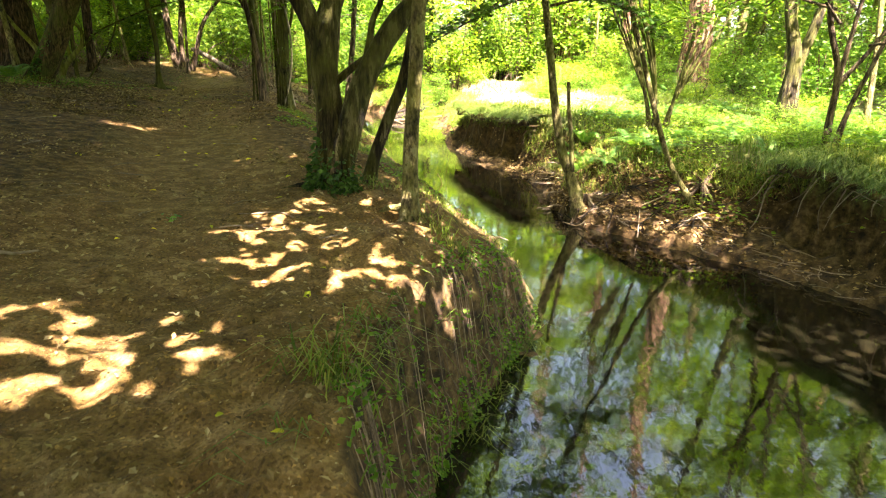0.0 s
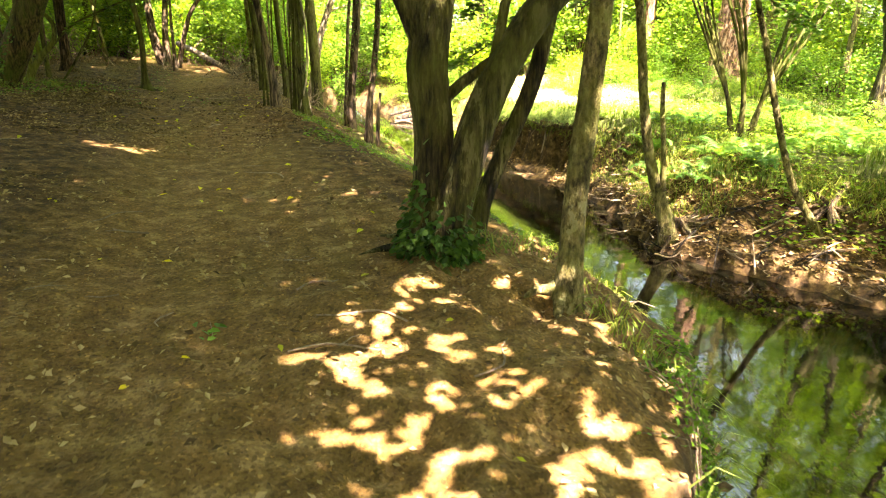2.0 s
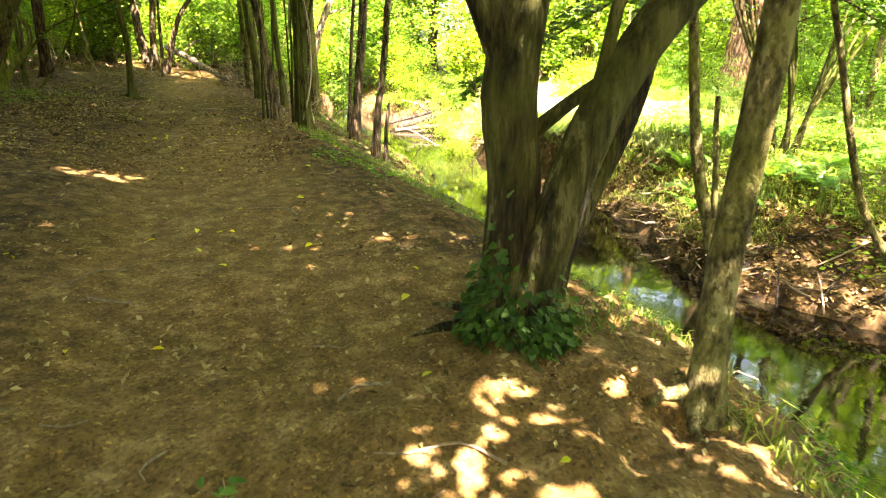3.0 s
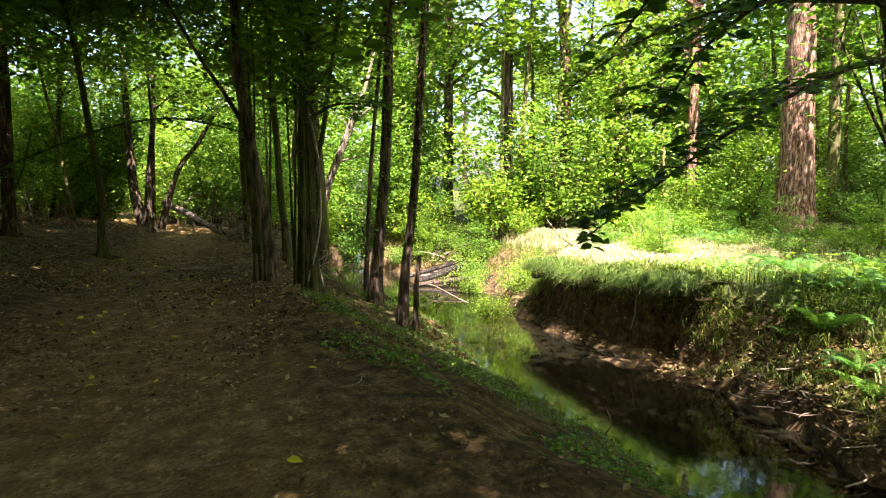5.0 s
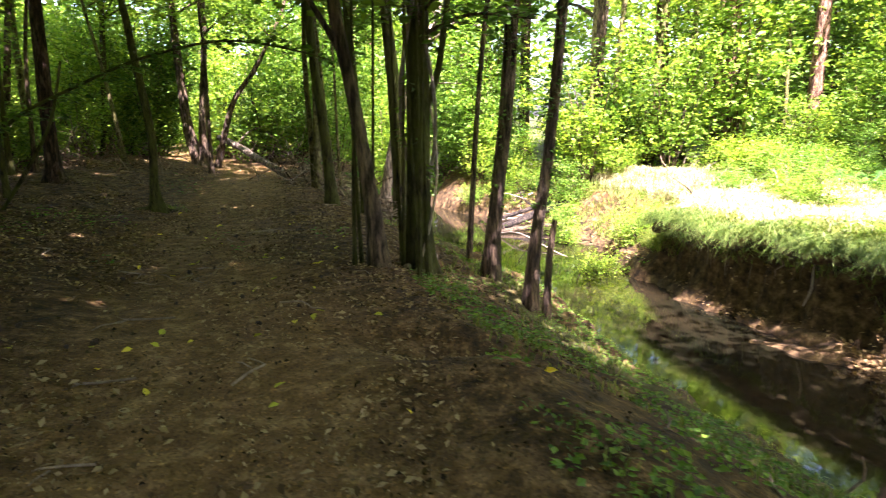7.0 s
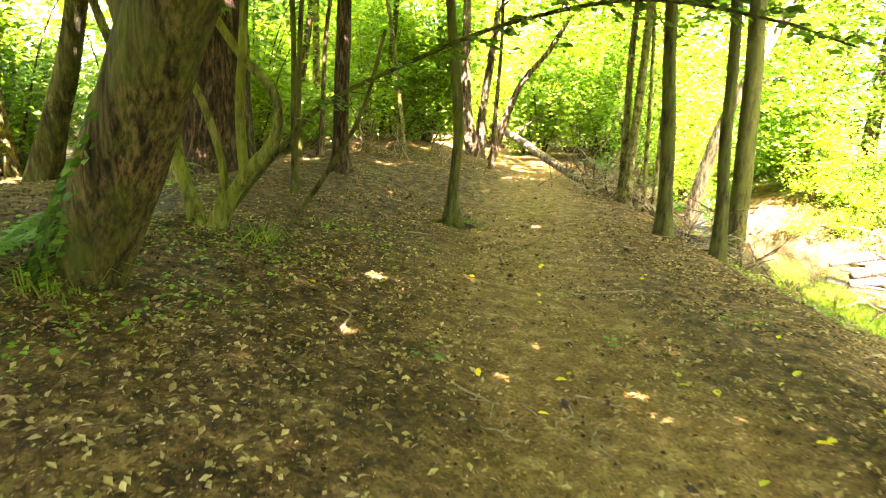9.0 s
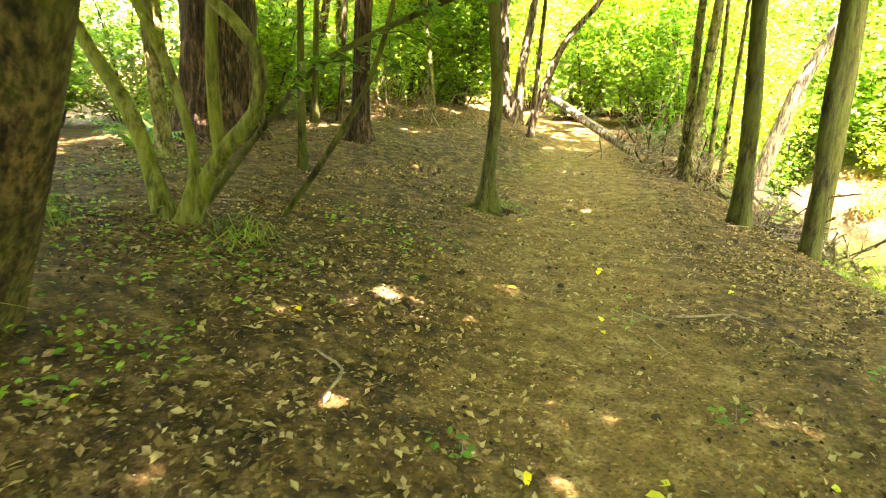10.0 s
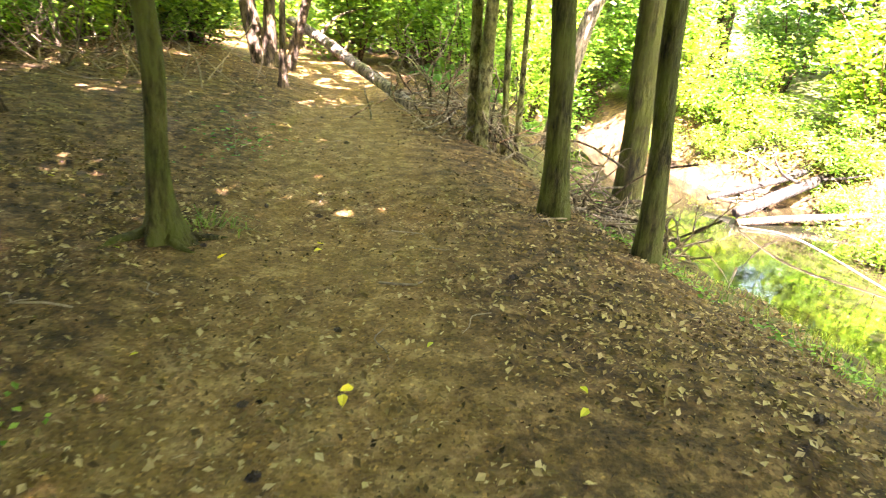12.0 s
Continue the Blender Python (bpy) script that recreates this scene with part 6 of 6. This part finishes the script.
g = np.random.default_rng(63)
leaf_mes = []
for k in range(4):
    v, f = leaf_geo(np.zeros((1, 3)), np.array([0.07]), 0.15, 0.62, 0.12, True, 0.0, None, g)
    leaf_mes.append(mesh_of("fallen_leaf", v, f, M_YELLOW))
for k in range(110):
    y = g.uniform(2.2, 19)
    x = np.interp(y, PATH_Y, PATH_X) + g.normal(0.1, 1.2)
    if left_x(y) - x < 0.35:
        continue
    ob = new("fallen_leaf", leaf_mes[k % 4])
    ob.matrix_world = Matrix.Translation(on_ground(x, y, 0.012)) @ pose(0, 0, 0, g.normal(0, 12), g.normal(0, 12), g.uniform(0, 360)) @ Matrix.Scale(g.uniform(0.5, 1.1), 4)
    ob.parent = ground

twig_mes = []
for k in range(6):
    ln = g.uniform(0.2, 0.6)
    pieces = [tube([(-ln / 2, 0, 0, 0.006), (-ln * 0.1, g.normal(0, 0.03), 0.008, 0.006), (ln * 0.25, g.normal(0, 0.04), 0.004, 0.005), (ln / 2, g.normal(0, 0.05), 0, 0.003)], 5, 0.06, 0.1, 0, k)]
    if k % 2:
        pieces.append(tube([(0.02, 0, 0.006, 0.004), (ln * 0.2, 0.06, 0.012, 0.003), (ln * 0.3, 0.1, 0.0, 0.002)], 5, 0.06, 0, 0, k))
    v, f = joined(pieces)
    twig_mes.append(mesh_of("twig", v, f, M_TWIG, True))


def lay_twig(x, y, turn, size, k, label="dry twig lying on the trodden earth"):
    ob = new("twig", twig_mes[k % 6])
    ob.matrix_world = Matrix.Translation(on_ground(x, y, 0.008)) @ pose(0, 0, 0, 0, 0, turn) @ Matrix.Scale(size, 4)
    tagged(ob, label, "twig", "twigs on the ground")


for k in range(95):
    y = g.uniform(3, 24)
    x = np.interp(y, PATH_Y, PATH_X) + g.normal(0, 2.0)
    if left_x(y) - x > 0.3:
        lay_twig(x, y, g.uniform(0, 360), g.uniform(0.5, 1.3), k)
lay_twig(-5.4, 16.27, 20, 1.5, 1)
lay_twig(-1.75, 5.9, 40, 1.0, 0)
lay_twig(-2.9, 4.2, 5, 2.2, 2)
for k in range(110):
    y = g.uniform(7.2, 14.5)
    x = float(right_x(y)) + abs(g.normal(0.1, 0.5))
    lay_twig(x, y, g.uniform(0, 360), g.uniform(0.7, 1.8), k, "dry twig caught on the far bank")

cone_v, cone_f = [], []
for k in range(34):
    u = (k + 0.5) / 34
    a = k * 2.4
    r = 0.02 * math.sin(math.pi * (u * 0.9 + 0.08))
    cone_v.append(((u - 0.5) * 0.07, math.cos(a) * r, 0.018 + math.sin(a) * r))
v, f = leaf_geo(np.array(cone_v), np.full(34, 0.024), 1.2, 0.9, 0.25, False, 0.0, None, g)
v2, f2 = tube([(-0.035, 0, 0.018, 0.006), (-0.01, 0, 0.018, 0.019), (0.02, 0, 0.018, 0.015), (0.036, 0, 0.018, 0.003)], 7, 0.02, 0.1, 0, 3, True)
f2 = np.vstack([f2[:, [0, 1, 2]], f2[:, [0, 2, 3]]])
cone_me = mesh_of("pine_cone", np.vstack([v, v2]), np.vstack([f, f2 + len(v)]), M_CONE, False)
for k in range(70):
    y = g.uniform(10.5, 24)
    x = np.interp(y, PATH_Y, PATH_X) - 0.6 + g.normal(0, 1.7)
    if left_x(y) - x < 0.4:
        continue
    ob = new("pine_cone", cone_me)
    ob.matrix_world = Matrix.Translation(on_ground(x, y, 0.0)) @ pose(0, 0, 0, 0, 0, g.uniform(0, 360)) @ Matrix.Scale(g.uniform(0.45, 0.85), 4)
    tagged(ob, "dark fir cone lying on leaf litter", "pine cone", "fir cones on the ground")

# green seedlings on the trodden earth
for k, (x, y) in enumerate(((-5.28, 14.9), (-4.6, 15.6), (-6.2, 14.0), (-5.9, 16.0), (-4.4, 16.0), (-8.3, 20.4), (-2.2, 5.2))):
    n = 12 if k != 5 else 110
    s = 0.05 if k != 5 else 0.27
    b = on_ground(x, y)
    t = thing("seedling", b, "small green seedling growing on bare earth", "seedling", "seedlings by the path")
    c = np.stack([g.normal(0, s, n), g.normal(0, s, n), np.abs(g.normal(0.03, s * 0.8, n))], 1)
    v, f = leaf_geo(c, g.uniform(0.03, 0.06, n), 0.4, 0.6, 0.08, True, 0.1, None, g)
    part("leaves", mesh_of("leaves", v, f, M_FERN), t, "", "stuff")
    v, f = tube([(0, 0, -0.02, 0.004), (0.01, 0, 0.04, 0.003), (0.0, 0.01, s * 1.2 + 0.03, 0.002)], 5, 0.03, 0, 0, k)
    part("stem", mesh_of("stem", v, f, M_TWIG, True), t)
